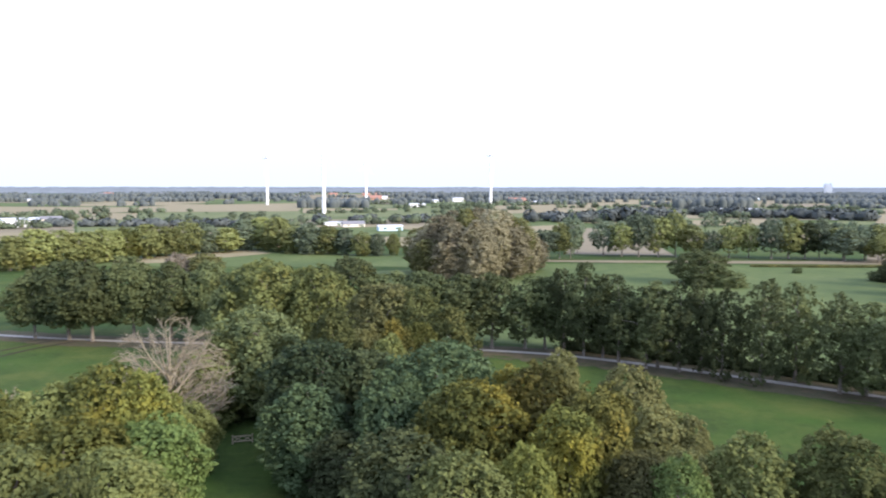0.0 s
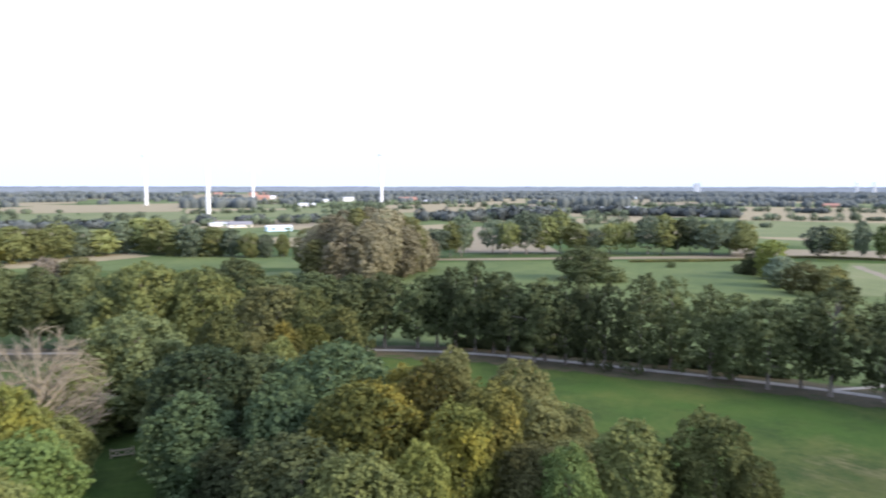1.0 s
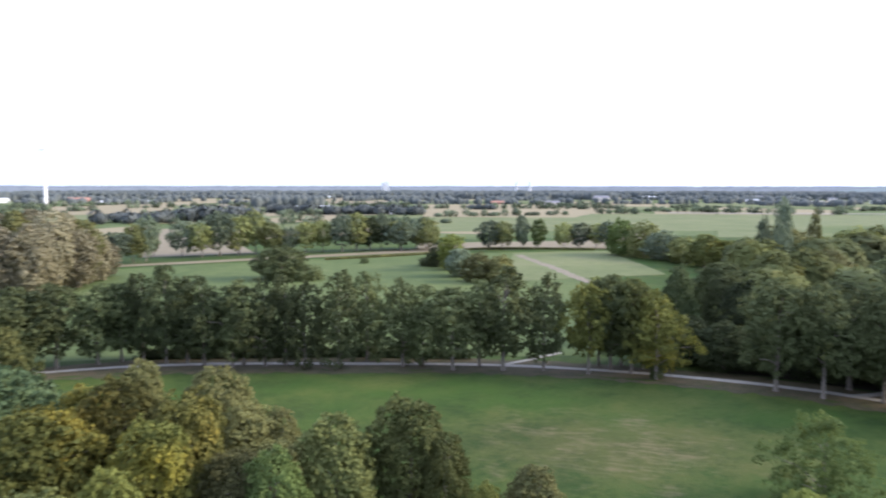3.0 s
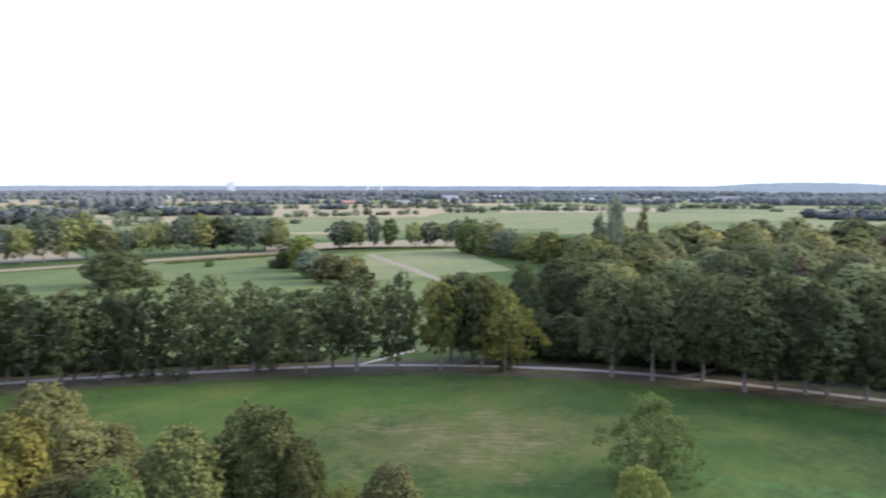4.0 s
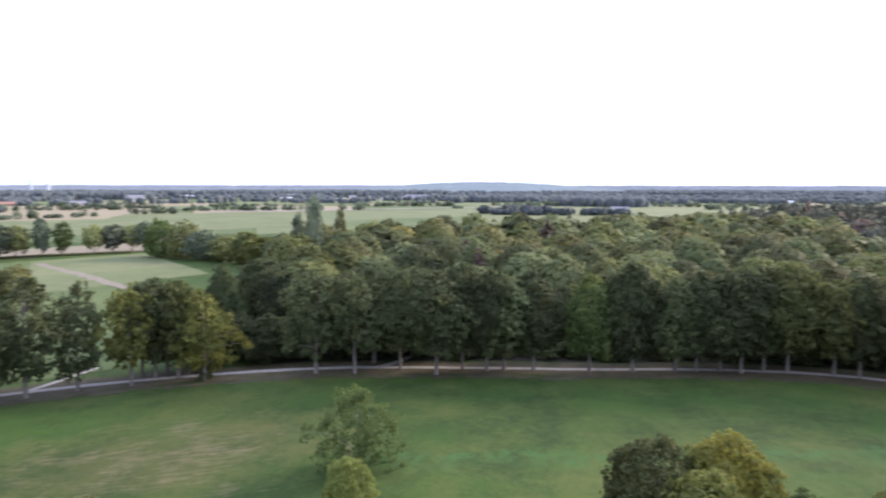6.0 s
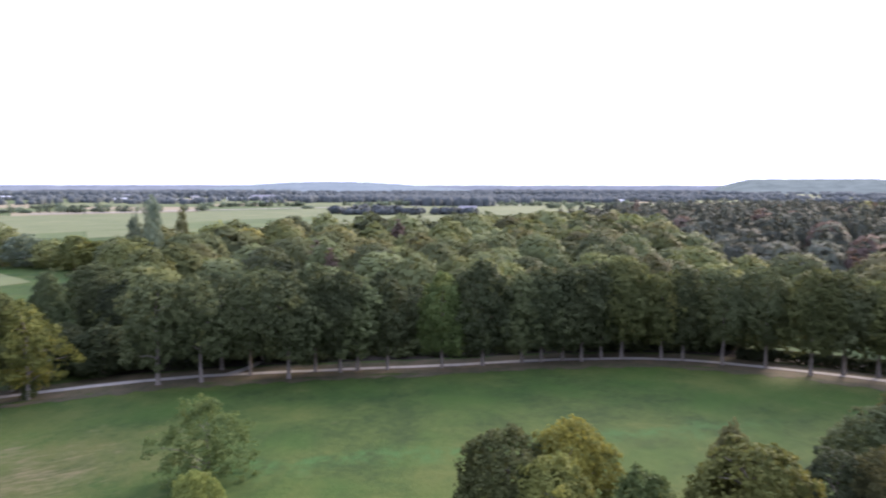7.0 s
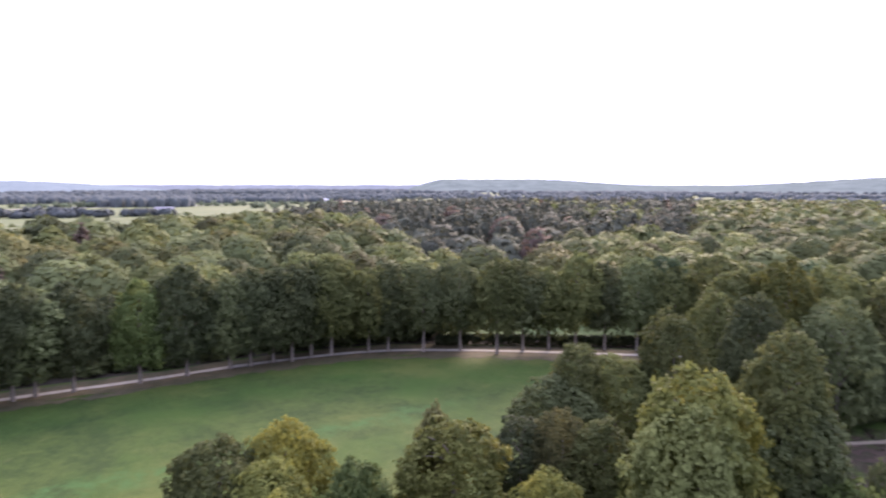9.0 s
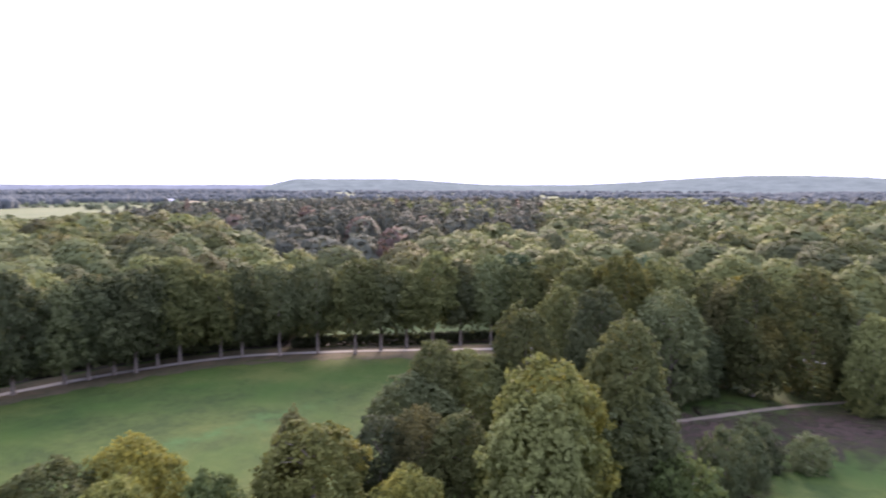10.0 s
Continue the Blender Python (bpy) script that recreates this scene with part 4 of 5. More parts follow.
GROVE_EAST = [
    (63.0, -0.4, 11.3, 8.3, "round", "yellow"), (62.6, -7.5, 11.1, 7, "round", "green"), (65.6, -17.8, 13.2, 11.0, "round", "yellow"), (70.0, -16.9, 13.3, 4.7, "round", "brown"),
    (84.3, -39.3, 15.2, 7.3, "oval", "olive"), (82.3, -36.4, 11.6, 10.4, "round", "lime"), (84.6, -45.4, 13.3, 10.3, "round", "olive"), (82.5, -52.9, 19.0, 8.4, "oval", "olive"),
    (59.5, -40.5, 18.2, 12.6, "round", "yellow"), (54.8, -36.8, 15.9, 10.3, "round", "olive"), (63.9, -54.5, 20.6, 9.7, "oval", "olive"), (61.3, -54.5, 13.7, 8.8, "oval", "lime"),
    (72.9, -27.7, 10.3, 8.3, "round", "dark"), (69.4, -31.0, 11.8, 6.3, "round", "brown"), (65.6, -34.2, 11.8, 7.3, "oval", "olive"), (58.8, -25.2, 9.8, 6.3, "round", "yellow"),
    (69.0, -54.6, 10.9, 8, "oval", "blue"),
    (87.6, -69.8, 20.2, 10.0, "round", "lime"), (87.2, -83.9, 18.7, 12.3, "round", "lime"), (83.8, -99.4, 21.3, 10.1, "oval", "olive"), (80.4, -109.7, 22.0, 12.3, "oval", "olive"),
    (77.4, -116.7, 18.1, 10.2, "oval", "lime"), (68.7, -108.0, 15.8, 8.6, "round", "olive"), (108.3, -82.2, 21.0, 13.4, "round", "olive"), (101.2, -86.3, 23.1, 12.5, "round", "yellow"),
    (103.1, -96.2, 21.7, 13.0, "round", "olive"), (96.7, -101.3, 18.7, 11.6, "oval", "olive"), (89.8, -99.5, 18.3, 7.9, "oval", "brown"), (100.7, -72.3, 18.6, 8.3, "oval", "olive"),
    
    
    (70.0, -112.0, 9.0, 8.5, "round", "dark"), (54.4, -55.9, 6.9, 7.1, "bush", "green"), (88.0, -90.5, 12.0, 9.0, "round", "dark"),
    (66.0, -79.0, 4.5, 5.0, "bush", "dark"), (61.0, -75.0, 4.0, 4.6, "bush", "dark"), (58.0, -80.0, 4.5, 5.0, "bush", "lime"),
]
for x, y, h, w, form, leaf in GROVE_WEST + GROVE_MIDDLE + GROVE_EAST:
    tree(form, leaf, x, y, h, w, "grove trees", " by the meadow")
tree("open", "green", 78.0, 41.4, 9.7, 9.4, "", " alone in the meadow")
for x, y, h, w, form, leaf in [
    (217.7, 132.7, 31.8, 5.0, "stemmed", "hedgerow"), (228.6, 128.1, 27.2, 4.4, "stemmed", "brown"), (227.2, 145.8, 25.2, 4.6, "stemmed", "hedgerow"), (203.1, 70.6, 19.8, 12.5, "fir", "rust"),
    (194.7, 64.0, 18.3, 10.2, "fir", "rust"), (292.6, 66.4, 21.9, 14.9, "fir", "rust"), (57.4, -64.0, 7.8, 5.3, "bush", "dark"), (58.0, -68.9, 6.6, 4.8, "bush", "dark"),
    (57.7, -55.4, 6.8, 4, "bush", "dark"), (105.0, 88.0, 2.8, 2.5, "bush", "dark"), (-29.3, 54.6, 14.1, 6.2, "round", "olive"),
]:
    tree(form, leaf, x, y, h, w, "", " rising over the wood" if h > 15 else " on the grove's edge")

# field rows, clumps and the tall poplars beyond the avenue
ROW_WEST = [
    (-185.8, 303.0, 15.3, 14.1, "row", "field"), (-180.5, 311.5, 16.5, 17.2, "row", "field"), (-174.0, 320.4, 16.7, 17.4, "row", "field"), (-168.5, 332.3, 16, 16.3, "row", "field"),
    (-161.4, 339.8, 14.7, 15, "row", "field"), (-156.6, 350.5, 15.1, 15.3, "row", "yellow"), (-149.7, 358.9, 15.2, 15.5, "row", "field"), (-143.7, 367.7, 14.7, 14.1, "row", "field"),
    (-137.9, 380.2, 15.2, 16.1, "row", "field"), (-129.4, 386.8, 14.2, 14.6, "row", "hedgerow"), (-120.7, 393.5, 14.5, 16.4, "row", "field"), (-112.6, 404.2, 15.2, 16.7, "row", "hedgerow"),
    (-103.9, 407.8, 16.9, 16.7, "row", "field"), (-92.6, 397.0, 17.4, 16.2, "row", "field"), (-81.6, 386.8, 14.8, 14.1, "row", "field"), (-71.7, 380.2, 15.8, 15.4, "row", "hedgerow"),
    (-62.0, 380.2, 14.6, 13.8, "row", "field"), (-51.8, 377.0, 14.2, 11.5, "row", "hedgerow"), (-42.1, 370.8, 13.9, 11.3, "row", "field"), (-34.4, 370.8, 12.2, 8.3, "row", "hedgerow"),
    (-26.0, 373.9, 9.6, 6.6, "row", "field"),
]
ROW_NORTH = [
    (49.3, 350.5, 15.7, 14.1, "stemmed", "hedgerow"), (58.6, 356.1, 17.1, 11.5, "stemmed", "field"), (64.8, 358.9, 22.9, 11.6, "stemmed", "hedgerow"), (73.5, 386.8, 11.8, 6.9, "stemmed", "field"),
    (84.8, 373.9, 16.4, 13.7, "stemmed", "hedgerow"), (92.9, 367.7, 18.8, 13.6, "stemmed", "field"), (101.7, 367.7, 20, 15.2, "stemmed", "hedgerow"), (112.0, 367.7, 19.4, 13.8, "stemmed", "field"),
    (120.8, 367.7, 20, 13.9, "stemmed", "field"), (127.5, 361.8, 15.6, 11.6, "stemmed", "field"), (136.2, 361.8, 15, 10.5, "stemmed", "hedgerow"), (146.3, 361.8, 14.5, 12.4, "stemmed", "field"),
    (156.4, 361.8, 16.2, 11.3, "stemmed", "field"), (165.3, 356.1, 19.3, 15.6, "stemmed", "hedgerow"), (173.9, 356.1, 18.8, 13.9, "stemmed", "field"), (182.4, 356.1, 18.2, 13.4, "stemmed", "dark"),
]
ROW_FAR = [
    (189.5, 356.1, 17.6, 11.5, "stemmed", "hedgerow"), (198.4, 350.5, 17.9, 16, "stemmed", "field"), (209.0, 350.5, 16.8, 13, "stemmed", "hedgerow"), (217.4, 350.5, 17.4, 14.8, "stemmed", "field"),
    (196.2, 345.6, 14.3, 15.2, "stemmed", "hedgerow"), (208.9, 339.1, 14.3, 13.9, "stemmed", "field"), (243.5, 325.5, 15.4, 14.2, "stemmed", "hedgerow"), (249.8, 322.3, 16, 13, "stemmed", "field"),
    (260.0, 317.0, 16.6, 8.5, "stemmed", "hedgerow"), (266.2, 309.9, 14.9, 8.4, "stemmed", "green"), (282.0, 305.8, 13.4, 11.2, "stemmed", "field"), (290.5, 301.5, 14.7, 12, "stemmed", "hedgerow"),
    (299.1, 297.1, 15.4, 12.1, "stemmed", "field"), (302.1, 291.6, 13.6, 12, "stemmed", "hedgerow"),
]
CLUMPS = [
    (169.2, 253.8, 15.8, 12.0, "row", "fresh"), (170.7, 267.5, 10.6, 10.1, "bush", "dark"), (159.5, 233.2, 11.3, 12.4, "row", "hedgerow"), (155.7, 216.5, 10.6, 12.7, "row", "brown"),
    (161.4, 210.2, 11.3, 12.6, "row", "brown"), (170.2, 272.8, 3.9, 10.2, "bush", "lime"), (96.4, 263.6, 11.5, 17.9, "round", "lime"), (102.9, 256.0, 6.2, 15.4, "bush", "lime"),
    (148.9, 297.0, 2.6, 4.2, "bush", "dark"), (-104.6, 280.2, 9.5, 11.9, "row", "pale"), (-92.9, 276.7, 11.1, 12.8, "row", "brown"), (280.9, 259.7, 18.1, 15.2, "row", "green"),
    (279.9, 244.6, 16.6, 16.3, "row", "field"), (277.9, 231.3, 14.1, 15.8, "row", "hedgerow"), (277.1, 218.3, 13.3, 16.8, "row", "field"), (270.8, 202.1, 14.1, 16.1, "row", "olive"),
    (265.1, 187.4, 14.3, 15.5, "row", "yellow"), (268.5, 177.6, 13.5, 17.9, "row", "brown"), (265.2, 164.2, 14.1, 17.4, "row", "dark"),
]
for x, y, h, w, form, leaf in ROW_WEST + ROW_NORTH + ROW_FAR + CLUMPS:
    uneven = 1.0 if form == "bush" else rng.uniform(0.88, 1.25) if x < 0 else rng.uniform(0.88, 1.16)
    tree(form, leaf, x, y, h * uneven, w * rng.uniform(0.85, 1.05), "field trees", " along a field edge")
POPLARS = [
    (-9.3, 299.0, 19.2), (-4.4, 287.4, 21.7), (0.2, 276.7, 25.3), (4.8, 283.7, 27.2), (9.8, 276.7, 28.1), (15.2, 287.4, 28.3),
    (19.5, 276.7, 27.9), (25.1, 287.4, 26.2), (29.8, 291.2, 24.2), (34.9, 299.0, 20.1), (3.4, 266.8, 23.1), (13.9, 263.6, 24.3),
    (-5.3, 273.3, 16.2), (27.2, 280.2, 20.2), (38.4, 307.2, 13.8),
]
for i, (x, y, h) in enumerate(POPLARS):
    tree("poplar", "poplar" if i % 4 else "brown", x, y, h, 13.5, "poplar clump", " in a dense clump")


# the bare tree and two dead shrubs
def bare_tree(x, y, height, radius, thick, seed, label, limbs=14, boughs=8, twigs=6):
    """A leafless tree: limbs leave the trunk at many heights and arch out, boughs and twigs spread from them."""
    rnd = random.Random(seed)
    verts, faces = [], []
    tube(verts, faces, [(0, 0, -0.1), (0.05, 0, 0.7), (0.15, 0.08, height * 0.25), (-0.1, 0.2, height * 0.5), (0.15, 0.1, height * 0.75), (0.3, 0.0, height * 0.93)],
         [thick * 1.4, thick, thick * 0.85, thick * 0.6, thick * 0.3, 0.04], 9)
    pieces = [("trunk", verts, faces)]

    def arch(a, c, b, n):
        return [a * (1 - t) ** 2 + c * (2 * t * (1 - t)) + b * t * t for t in (i / n for i in range(n + 1))]

    for k in range(limbs):
        verts, faces = [], []
        pieces.append(("limb", verts, faces))
        u = 0.22 + 0.4 * k / limbs
        ang, rise = 2.4 * k + rnd.uniform(-0.3, 0.3), math.asin(0.04 + 0.93 * (k + 0.5) / limbs)
        out = Vector((math.cos(ang), math.sin(ang), 0))
        reach = radius * rnd.uniform(0.9, 1.04)
        root = Vector((0.05, 0.1, height * u))
        tip = out * (reach * math.cos(rise)) + Vector((0, 0, height * (0.36 + 0.62 * math.sin(rise))))
        line = arch(root, root.lerp(tip, 0.5) + out * (0.12 * reach) - Vector((0, 0, rnd.uniform(0.02, 0.1) * reach)), tip, 6)
        base = thick * 0.34 * (1.15 - u * 0.6)
        tube(verts, faces, line, [base * (1 - i / 6) + 0.03 for i in range(7)], 6)
        for j in range(boughs):
            at = line[min(6, 2 + j * 5 // boughs)]
            way = out + Vector((rnd.uniform(-1, 1), rnd.uniform(-1, 1), rnd.uniform(-0.15, 1.0)))
            end = at + way.normalized() * reach * rnd.uniform(0.2, 0.45)
            low = Vector((0, 0, height * 0.36))
            from_low = end - low
            over = math.sqrt((from_low.x ** 2 + from_low.y ** 2) / radius ** 2 + (from_low.z / (height * 0.63)) ** 2)
            if over > 1.02:
                end = low + from_low * (1.02 / over)
            bough = arch(at, at.lerp(end, 0.5) + Vector((rnd.uniform(-0.4, 0.4), rnd.uniform(-0.4, 0.4), rnd.uniform(-0.1, 0.5))), end, 3)
            tube(verts, faces, bough, [0.06, 0.046, 0.036, 0.02], 4)
            for _ in range(twigs):
                s2 = bough[rnd.randint(1, 3)]
                o2 = (end - at).normalized() + Vector((rnd.uniform(-1, 1), rnd.uniform(-1, 1), rnd.uniform(-0.4, 0.8)))
                e2 = s2 + o2.normalized() * radius * rnd.uniform(0.1, 0.22)
                tube(verts, faces, [s2, s2.lerp(e2, 0.5) + Vector((0, 0, rnd.uniform(-0.1, 0.2))), e2], [0.04, 0.03, 0.016], 3)
    ob = thing("bare_tree", pose(x, y, 0), label, "tree")
    for name, vs, fs in pieces:
        link_mesh(name, vs, fs, DEADWOOD, ob, smooth=True)


bare_tree(-36.0, 91.6, 18.9, 8.0, 0.42, 4, "leafless tree with bleached pinkish-grey branches", 28, 9, 7)
bare_tree(-51.5, 97.2, 10.2, 3.2, 0.14, 9, "dead shrub with bleached bare branches", 9, 4, 4)
bare_tree(-60.0, 95.0, 9.0, 3.0, 0.14, 12, "dead shrub with bleached bare branches", 9, 4, 4)


# wooden gate and stump on the strip of lawn
def wooden_gate(x, y, turn):
    ob = thing("wooden_gate", pose(x, y, 0, 0, 0, turn), "weathered timber gate across a dark lawn", "gate")
    for sx in (-1.35, 1.35):
        part("post", block(bmesh.new(), sx - 0.08, sx + 0.08, -0.08, 0.08, 0, 1.35, 0.015), WOOD, ob)
    for z in (0.35, 1.1):
        part("rail", block(bmesh.new(), -1.27, 1.27, -0.04, 0.04, z - 0.07, z + 0.07, 0.01), WOOD, ob)
    for side in (-1, 1):
        for lean in (-1, 1):
            bm = block(bmesh.new(), -0.72, 0.72, -0.03, 0.03, -0.05, 0.05, 0.008)
            bmesh.ops.transform(bm, matrix=pose(side * 0.63, 0.035 * lean, 0.725, 0, lean * 29, 0), verts=bm.verts)
            part("brace", bm, WOOD, ob)


def stump(x, y):
    ob = thing("tree_stump", pose(x, y, 0), "cut grey tree stump beside the lawn", "stump")
    verts, faces = [], []
    tube(verts, faces, [(0, 0, -0.05), (0, 0, 0.3), (0.03, 0, 1.1), (0.05, 0.02, 1.25)], [0.42, 0.3, 0.27, 0.22], 10)
    link_mesh("bole", verts, faces, BARK, ob)


wooden_gate(-28.2, 97.3, 14)
stump(-32.0, 87.3)


# wind turbines
def wind_turbine(x, y, hub, turn, spin):
    ob = thing("wind_turbine", pose(x, y, 0, 0, 0, turn), "white wind turbine standing in far fields", "wind turbine", "wind turbines")
    verts, faces = [], []
    tube(verts, faces, [(0, 0, hub * k / 8) for k in range(9)], [2.6 - 1.25 * k / 8 for k in range(9)], 20)
    link_mesh("tower", verts, faces, WHITE_METAL, ob, smooth=True)
    part("nacelle", block(bmesh.new(), -1.7, 1.7, -2.6, 6.5, hub - 0.4, hub + 3.2, 0.6), WHITE_METAL, ob)
    bm = bmesh.new()
    bmesh.ops.create_uvsphere(bm, u_segments=14, v_segments=8, radius=1.6, matrix=Matrix.Translation((0, -3.6, hub + 1.4)))
    rotor = part("hub", bm, WHITE_METAL, ob)
    for k in range(3):
        bm = bmesh.new()
        rings = []
        for z, chord, thick in ((0.5, 1.2, 1.2), (3, 1.6, 1.0), (8, 3.2, 0.7), (20, 2.1, 0.4), (32, 1.1, 0.2), (38, 0.3, 0.08)):
            rings.append([bm.verts.new((cx * chord / 2 + (0.25 * chord if z > 3 else 0), cy * thick / 2, z)) for cx, cy in ((-1, 0), (-0.4, 1), (0.5, 0.7), (1, 0), (0.5, -0.7), (-0.4, -1))])
        for a, b in zip(rings, rings[1:]):
            for i in range(6):
                bm.faces.new((a[i], a[(i + 1) % 6], b[(i + 1) % 6], b[i]))
        bm.faces.new(rings[-1])
        bmesh.ops.transform(bm, matrix=Matrix.Translation((0, -3.6, hub + 1.4)) @ pose(0, 0, 0, 0, spin + 120 * k, 0), verts=bm.verts)
        part("blade", bm, WHITE_METAL, rotor)


for x, y, hub, turn, spin in ((-162, 968, 91, 70, 20), (87, 1300, 92, 70, 55), (-351, 1423, 92, 70, 80), (-182, 1687, 87, 70, 5)):
    wind_turbine(x, y, hub, turn, spin)


# farm buildings, sheds and houses in the distance
def building(x, y, length, wall, kind):
    face = math.degrees(math.atan2(-x, y)) + 12
    skin = {"white": WHITE_WALL, "blue": BLUE_WALL, "slate": PLASTER, "red": BRICK}[kind]
    roof = {"white": GREY_ROOF, "blue": WHITE_WALL, "slate": SLATE, "red": RED_ROOF}[kind]
    words = {"white": "long white shed with a low grey roof", "blue": "pale blue industrial shed with a white roof", "slate": "cream house with a dark slate roof", "red": "brick farmhouse with a red tiled roof"}[kind]
    deep = max(8.0, min(26.0, length * 0.45))
    rise = deep * (0.12 if kind in ("white", "blue") else 0.32)
    ob = thing("shed" if kind in ("white", "blue") else "house", pose(x, y, 0, 0, 0, face), words + " among far trees", "building", "far buildings")
    part("wall", block(bmesh.new(), -length / 2, length / 2, -deep / 2, deep / 2, -0.2, wall), skin, ob)
    bm = bmesh.new()
    o = 0.5
    a = [bm.verts.new(p) for p in ((-length / 2 - o, -deep / 2 - o, wall), (-length / 2 - o, 0, wall + rise), (-length / 2 - o, deep / 2 + o, wall))]
    b = [bm.verts.new((-v.co.x, v.co.y, v.co.z)) for v in a]
    for quad in ((a[0], b[0], b[1], a[1]), (a[1], b[1], b[2], a[2]), (a[2], b[2], b[0], a[0])):
        bm.faces.new(quad)
    bm.faces.new(a)
    bm.faces.new(b)
    part("roof", bm, roof, ob)
    count = max(2, min(8, int(length / 7)))
    for k in range(count):
        cx = -length / 2 + length * (k + 0.5) / count
        w = min(2.2, length / count * 0.35)
        part("window", block(bmesh.new(), cx - w / 2, cx + w / 2, -deep / 2 - 0.05, -deep / 2 + 0.1, wall * 0.35, wall * 0.72), PANE, ob)
    part("door", block(bmesh.new(), length * 0.5 - 4.2, length * 0.5 - 1.2, -deep / 2 - 0.06, -deep / 2 + 0.1, 0, min(wall * 0.8, 3.2)), GREEN_PAINT, ob)


BUILDINGS = [
    (-384.8, 639.4, 36.8, 6.2, "white"), (-398.1, 721.0, 19.7, 3.5, "slate"), (-82.1, 648.6, 20.0, 2.4, "slate"), (-44.1, 589.3, 20.0, 3.6, "blue"), (-104.4, 670.5, 16.0, 2.6, "white"),
    (-985.3, 1981, 70.4, 7.4, "white"), (-975.9, 1687, 43.4, 5.4, "white"), (-47.5, 1300, 29, 5.1, "white"), (-32.1, 1687, 40.3, 4.7, "white"), (-194.9, 1981, 47.5, 6.6, "red"),
    (175.4, 1687, 40.5, 5.7, "red"), (219.4, 1570, 37.8, 4.4, "white"), (281.7, 1570, 30.4, 4.4, "white"), (422.5, 1011, 57.5, 3.5, "white"), (814.8, 1898, 49.3, 5.7, "blue"),
    (-100.7, 423.2, 4.8, 3.5, "red"), (-115.0, 431.3, 7.1, 3.5, "slate"), (447.7, 797.3, 21.8, 3.5, "white"), (1381, 790.8, 50.6, 4.4, "white"), (860.7, 1128, 24.8, 3.9, "red"),
    (929.8, 1043, 28.9, 3.9, "slate"), (1610, 693.6, 55.8, 4.9, "slate"), (1006, 126.1, 24.2, 3.5, "slate"), (1572, 735.3, 55.2, 4.8, "white"), (1570, -115.7, 50.1, 3.5, "white"),
    (767.3, -734.3, 15.2, 3.5, "white"), (295.0, -335.0, 5, 3.5, "white"), (290.4, -331.9, 7, 3.5, "slate"), (1691, 408.7, 22.1, 5.8, "white"), (1577, 548.9, 26.6, 3.7, "slate"),
]
for spec in BUILDINGS:
    building(*spec)
rng = random.Random(5)
for k in range(30):
    az, d = radians(rng.uniform(-40, 62)), rng.uniform(1500, 3300)
    building(d * math.sin(az), d * math.cos(az), rng.uniform(14, 45), rng.uniform(5, 9), rng.choice(("white", "white", "red", "slate")))


def cooling_tower(x, y, height, width):
    ob = thing("cooling_tower", pose(x, y, 0), "pale concrete cooling tower on the horizon", "tower", "cooling towers")
    verts, faces = [], []
    tube(verts, faces, [(0, 0, height * k / 10) for k in range(11)], [width / 2 * (0.62 + 0.38 * (1 - k / 7.5) ** 2) for k in range(11)], 24)
    link_mesh("shell", verts, faces, CONCRETE, ob, smooth=True)


def silo_block(x, y, height):
    ob = thing("silo_block", pose(x, y, 0, 0, 0, math.degrees(math.atan2(-x, y))), "white industrial block above far woods", "building")
    part("body", block(bmesh.new(), -18, 18, -16, 16, 0, height, 0.5), WHITE_WALL, ob)
    part("stair_tower", block(bmesh.new(), -12, 0, -20, -16, 0, height + 6, 0.5), WHITE_WALL, ob)
    part("roof_housing", block(bmesh.new(), 4, 14, -8, 8, height, height + 6, 0.5), GREY_ROOF, ob)


cooling_tower(2740, 3397, 62, 16)
cooling_tower(2802, 3346, 64, 16)
silo_block(1782, 3300, 50)

# far hedges, copses and woods between the fields
WOOD_BLOCKS = [
    (-248, 1230, -131, 1230, 70, 18), (376, 1167, 506, 1167, 60, 21), (362, 826, 425, 826, 40, 11), (779, 1981, 1232, 1981, 120, 22),
    (182, 2170, 854, 2170, 120, 22), (-132, 1981, 182, 1981, 60, 22), (-1005, 2170, -454, 2170, 60, 20), (-1133, 1822, -844, 1822, 50, 20),
    (-348, 639, -160, 639, 20, 7), (-140, 721, -2, 721, 16, 9), (-430, 639, -338, 639, 20, 7), (84, 721, 158, 721, 40, 12),
    (158, 721, 239, 721, 60, 15), (1365, 508, 1496, 346, 60, 17), (843, 273, 897, 207, 30, 11), (1220, 258, 1297, 163, 70, 18),
    (919, 1879, 1393, 1295, 120, 22), (1593, 1480, 2135, 812, 100, 22), (317, 921, 457, 748, 40, 12), (821, 267, 856, 94, 24, 9),
    (1468, 494, 1449, 364, 50, 17), (1219, 262, 1196, 107, 60, 18), (2457, 218, 2340, -572, 60, 20), (879, 290, 864, 193, 24, 9),
    (633, -589, 607, -642, 30, 17), (474, -488, 401, -638, 200, 22), (1545, -1353, 1326, -1806, 100, 13), (1616, 171, 1473, -125, 30, 12),
    (633, 898, 655, 872, 10, 8),
]
rng = random.Random(77)
spots, small = [], []
for x0, y0, x1, y1, deep, h in WOOD_BLOCKS:
    a, b = Vector((x0, y0)), Vector((x1, y1))
    back = ((a + b) / 2).normalized()
    for k in range(int((b - a).length * deep / 170) + 3):
        p = a.lerp(b, rng.random()) + back * rng.uniform(0, deep)
        (spots if p.length < 1150 else small).append((p.x, p.y, h * rng.uniform(0.75, 1.1), rng.uniform(13, 18)))
scatter_mesh("copse", spots, 6, BLOBS, HAZED_WOOD, "dark grey-green copses between far fields, tinted for haze", "woodland")
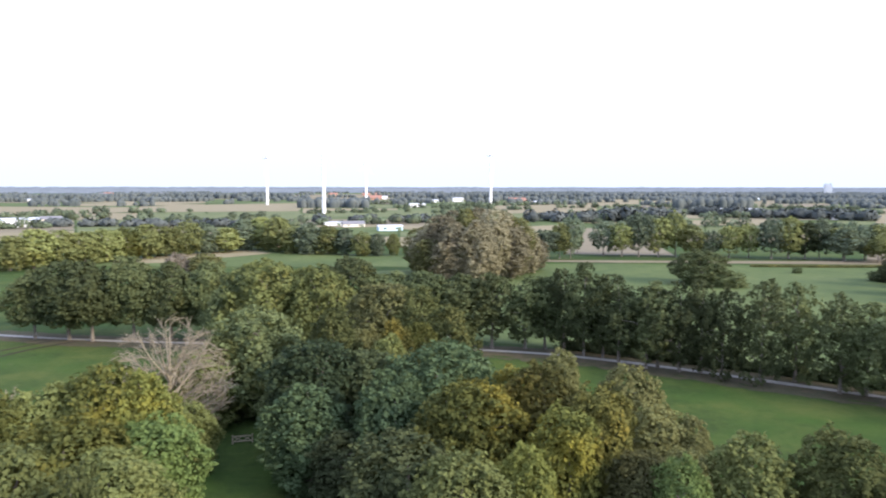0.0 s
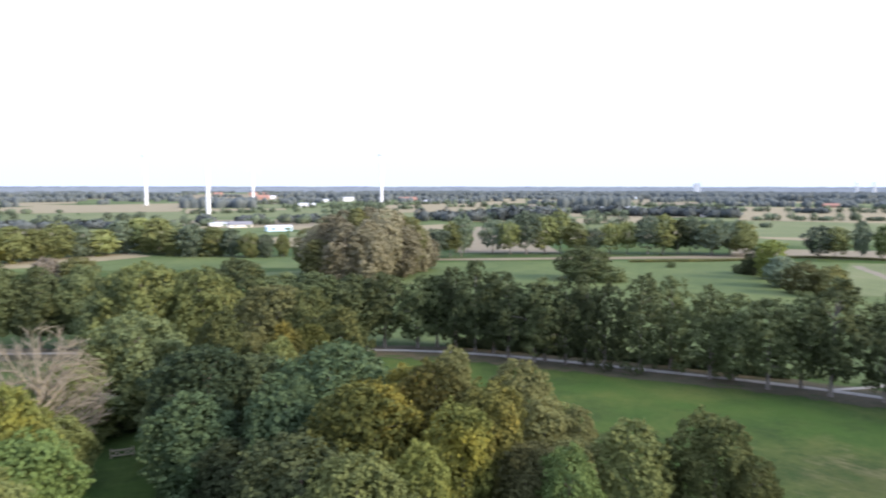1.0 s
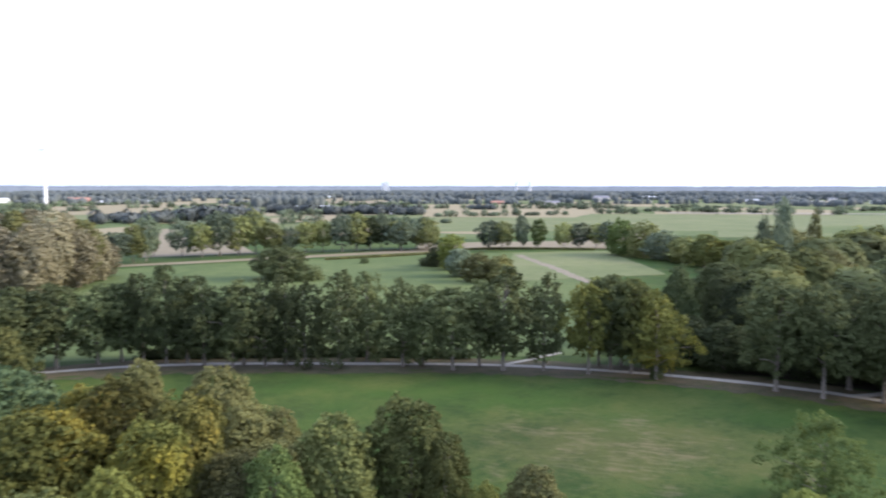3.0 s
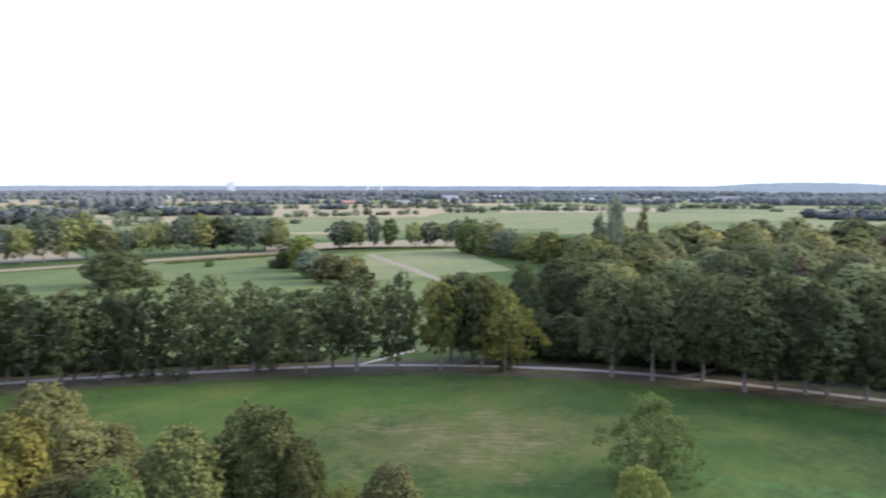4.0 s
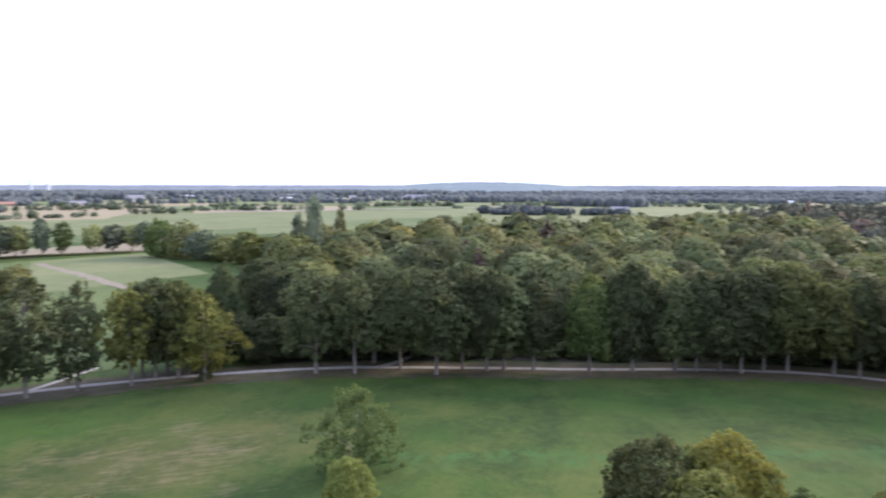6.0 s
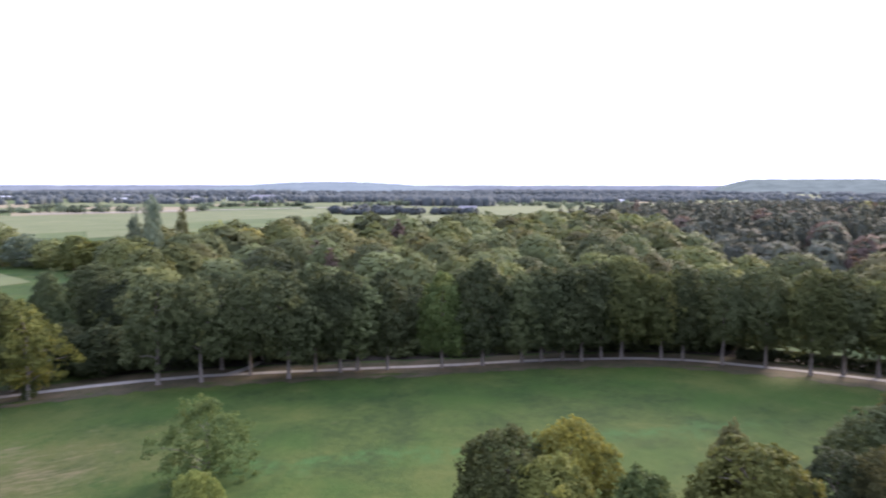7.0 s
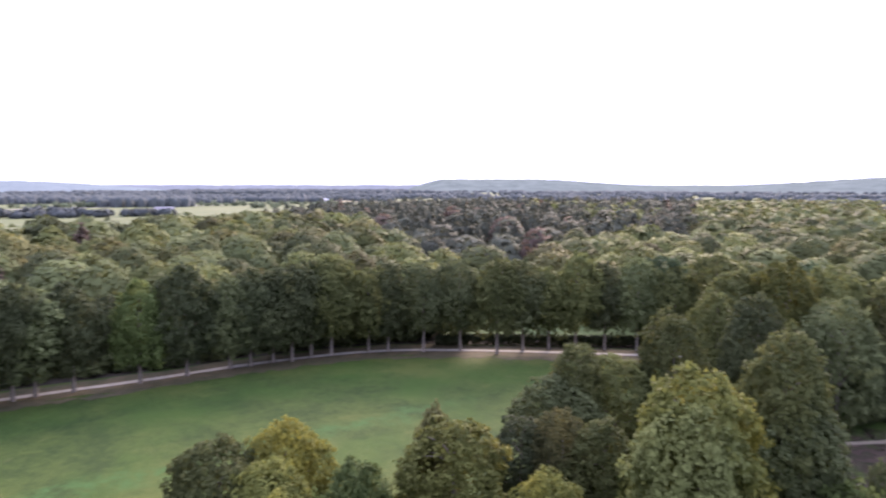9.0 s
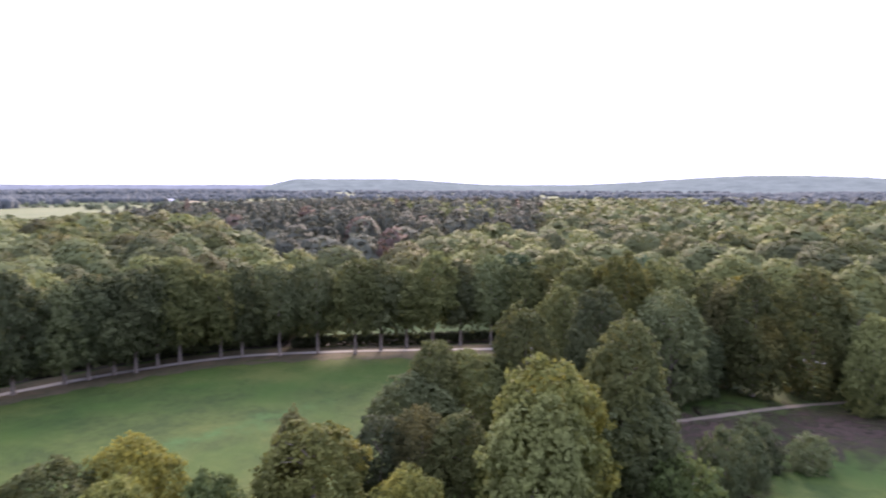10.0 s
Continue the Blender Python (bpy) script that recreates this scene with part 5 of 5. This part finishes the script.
scatter_domes("copse", small, HAZED_WOOD, "copses on the far plain, haze-tinted grey-green", "woodland")
spots = []
for k in range(70):
    az, d = radians(rng.uniform(-42, 100)), rng.uniform(620, 1500)
    p = Vector((d * math.sin(az), d * math.cos(az)))
    way = Vector((math.cos(az + rng.uniform(-0.35, 0.35)), -math.sin(az + rng.uniform(-0.35, 0.35))))
    for j in range(rng.randint(2, 16)):
        q = p + way * j * rng.uniform(9, 13)
        if math.degrees(math.atan2(q.x, q.y)) < 52 or q.length > 950:
            spots.append((q.x, q.y, rng.uniform(4, 11), rng.uniform(8, 13)))
scatter_mesh("hedgerow", spots, 6, BLOBS, LEAF["hedgerow"], "scattered trees and hedgerows between far fields", "hedgerow")
near_spots, far_spots = [], []
for k in range(420):
    az, d = radians(rng.uniform(-45, 152)), 1400 * (4700 / 1400) ** rng.uniform(0, 1)
    length, deep = rng.uniform(60, 420) * (d / 2500) * (0.45 if az < 0.1 else 1.0), rng.uniform(20, 90)
    p = Vector((d * math.sin(az), d * math.cos(az)))
    way, back = Vector((math.cos(az), -math.sin(az))), p.normalized()
    for j in range(int(length / (6.5 if d < 2200 else 9))):
        q = p + way * (rng.uniform(-0.5, 0.5) * length) + back * rng.uniform(0, deep)
        (near_spots if d < 2200 else far_spots).append((q.x, q.y, rng.uniform(7, 15), rng.uniform(8, 16) * (1 if d < 2200 else 1.4)))
for ring, gap in ((1950, 15), (2500, 15), (3200, 16), (4000, 17)):
    az = -46.0
    while az < 104:
        az += math.degrees(gap / ring) * rng.uniform(0.6, 1.4)
        d = ring + 160 * noise.noise((az * 0.12, ring * 0.01, 0)) + rng.uniform(-25, 25)
        if noise.noise((az * 0.3, ring * 0.02, 5)) > (0.08 if az < 8 else -0.15):
            far_spots.append((d * math.sin(radians(az)), d * math.cos(radians(az)), rng.uniform(9, 15), rng.uniform(15, 21)))
scatter_domes("far_woods", near_spots, HAZED_WOOD, "far woods across the plain, haze-tinted grey-green", "woodland")
scatter_domes("far_woods", far_spots, HAZED_WOOD, "far woods towards the horizon with haze in their colour", "woodland")


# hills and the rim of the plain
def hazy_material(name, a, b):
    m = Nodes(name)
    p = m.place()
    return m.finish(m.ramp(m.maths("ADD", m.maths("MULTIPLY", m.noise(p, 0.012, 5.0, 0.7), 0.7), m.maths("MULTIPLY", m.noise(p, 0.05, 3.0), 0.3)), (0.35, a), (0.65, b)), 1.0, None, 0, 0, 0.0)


# the air's haze is put into these hill and horizon base colours
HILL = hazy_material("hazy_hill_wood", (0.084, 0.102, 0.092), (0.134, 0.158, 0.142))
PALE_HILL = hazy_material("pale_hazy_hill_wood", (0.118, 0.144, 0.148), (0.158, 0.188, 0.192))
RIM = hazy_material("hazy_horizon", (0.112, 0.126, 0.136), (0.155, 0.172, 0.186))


def ridge(name, az0, az1, near, crest, profile, material, label):
    """A long low ridge: front foot, slope, crest and back, over a range of bearings."""
    verts, faces, n = [], [], int((az1 - az0) * 6)
    for i in range(n + 1):
        az = az0 + (az1 - az0) * i / n
        h = profile(az)
        for d, k in ((near, 0.0), (near * 0.6 + crest * 0.4, 0.45), (near * 0.25 + crest * 0.75, 0.85), (crest, 1.0), (crest + 180, 0.0)):
            wob = 1 + 0.05 * noise.noise((az * 1.3, k * 3, 1.0)) + 0.035 * noise.noise((az * 5.0, k * 3, 2.0))
            verts.append((d * math.sin(radians(az)), d * math.cos(radians(az)), h * k * wob - (0.5 if k == 0 else 0)))
    for i in range(n):
        for k in range(4):
            faces.append((5 * i + k, 5 * i + k + 1, 5 * i + 6 + k, 5 * i + 5 + k))
    ob = link_mesh(name, verts, faces, material, smooth=True)
    if ob.data.polygons[len(faces) // 2].normal.z < 0:
        ob.data.flip_normals()
    return tagged(ob, label, "hill", kind="structure")


def bump(az, mid, half):
    t = abs(az - mid) / half
    return 0.5 + 0.5 * math.cos(math.pi * t) if t < 1 else 0.0


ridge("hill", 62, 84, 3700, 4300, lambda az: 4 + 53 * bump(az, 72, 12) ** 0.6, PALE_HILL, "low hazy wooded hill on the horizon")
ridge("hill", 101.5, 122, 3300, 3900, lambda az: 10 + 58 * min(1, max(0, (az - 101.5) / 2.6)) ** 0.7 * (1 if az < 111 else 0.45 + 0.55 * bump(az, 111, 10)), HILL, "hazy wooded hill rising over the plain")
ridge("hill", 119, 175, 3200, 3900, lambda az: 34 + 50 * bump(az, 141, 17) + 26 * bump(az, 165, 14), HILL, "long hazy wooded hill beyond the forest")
ridge("horizon_woods", -60, 180, 4450, 4700, lambda az: 36 + 3.0 * noise.noise((az * 0.35, 0, 0)) + 2.2 * noise.noise((az * 2.1, 4, 0)), RIM, "woods along the horizon, blue-grey with painted haze")
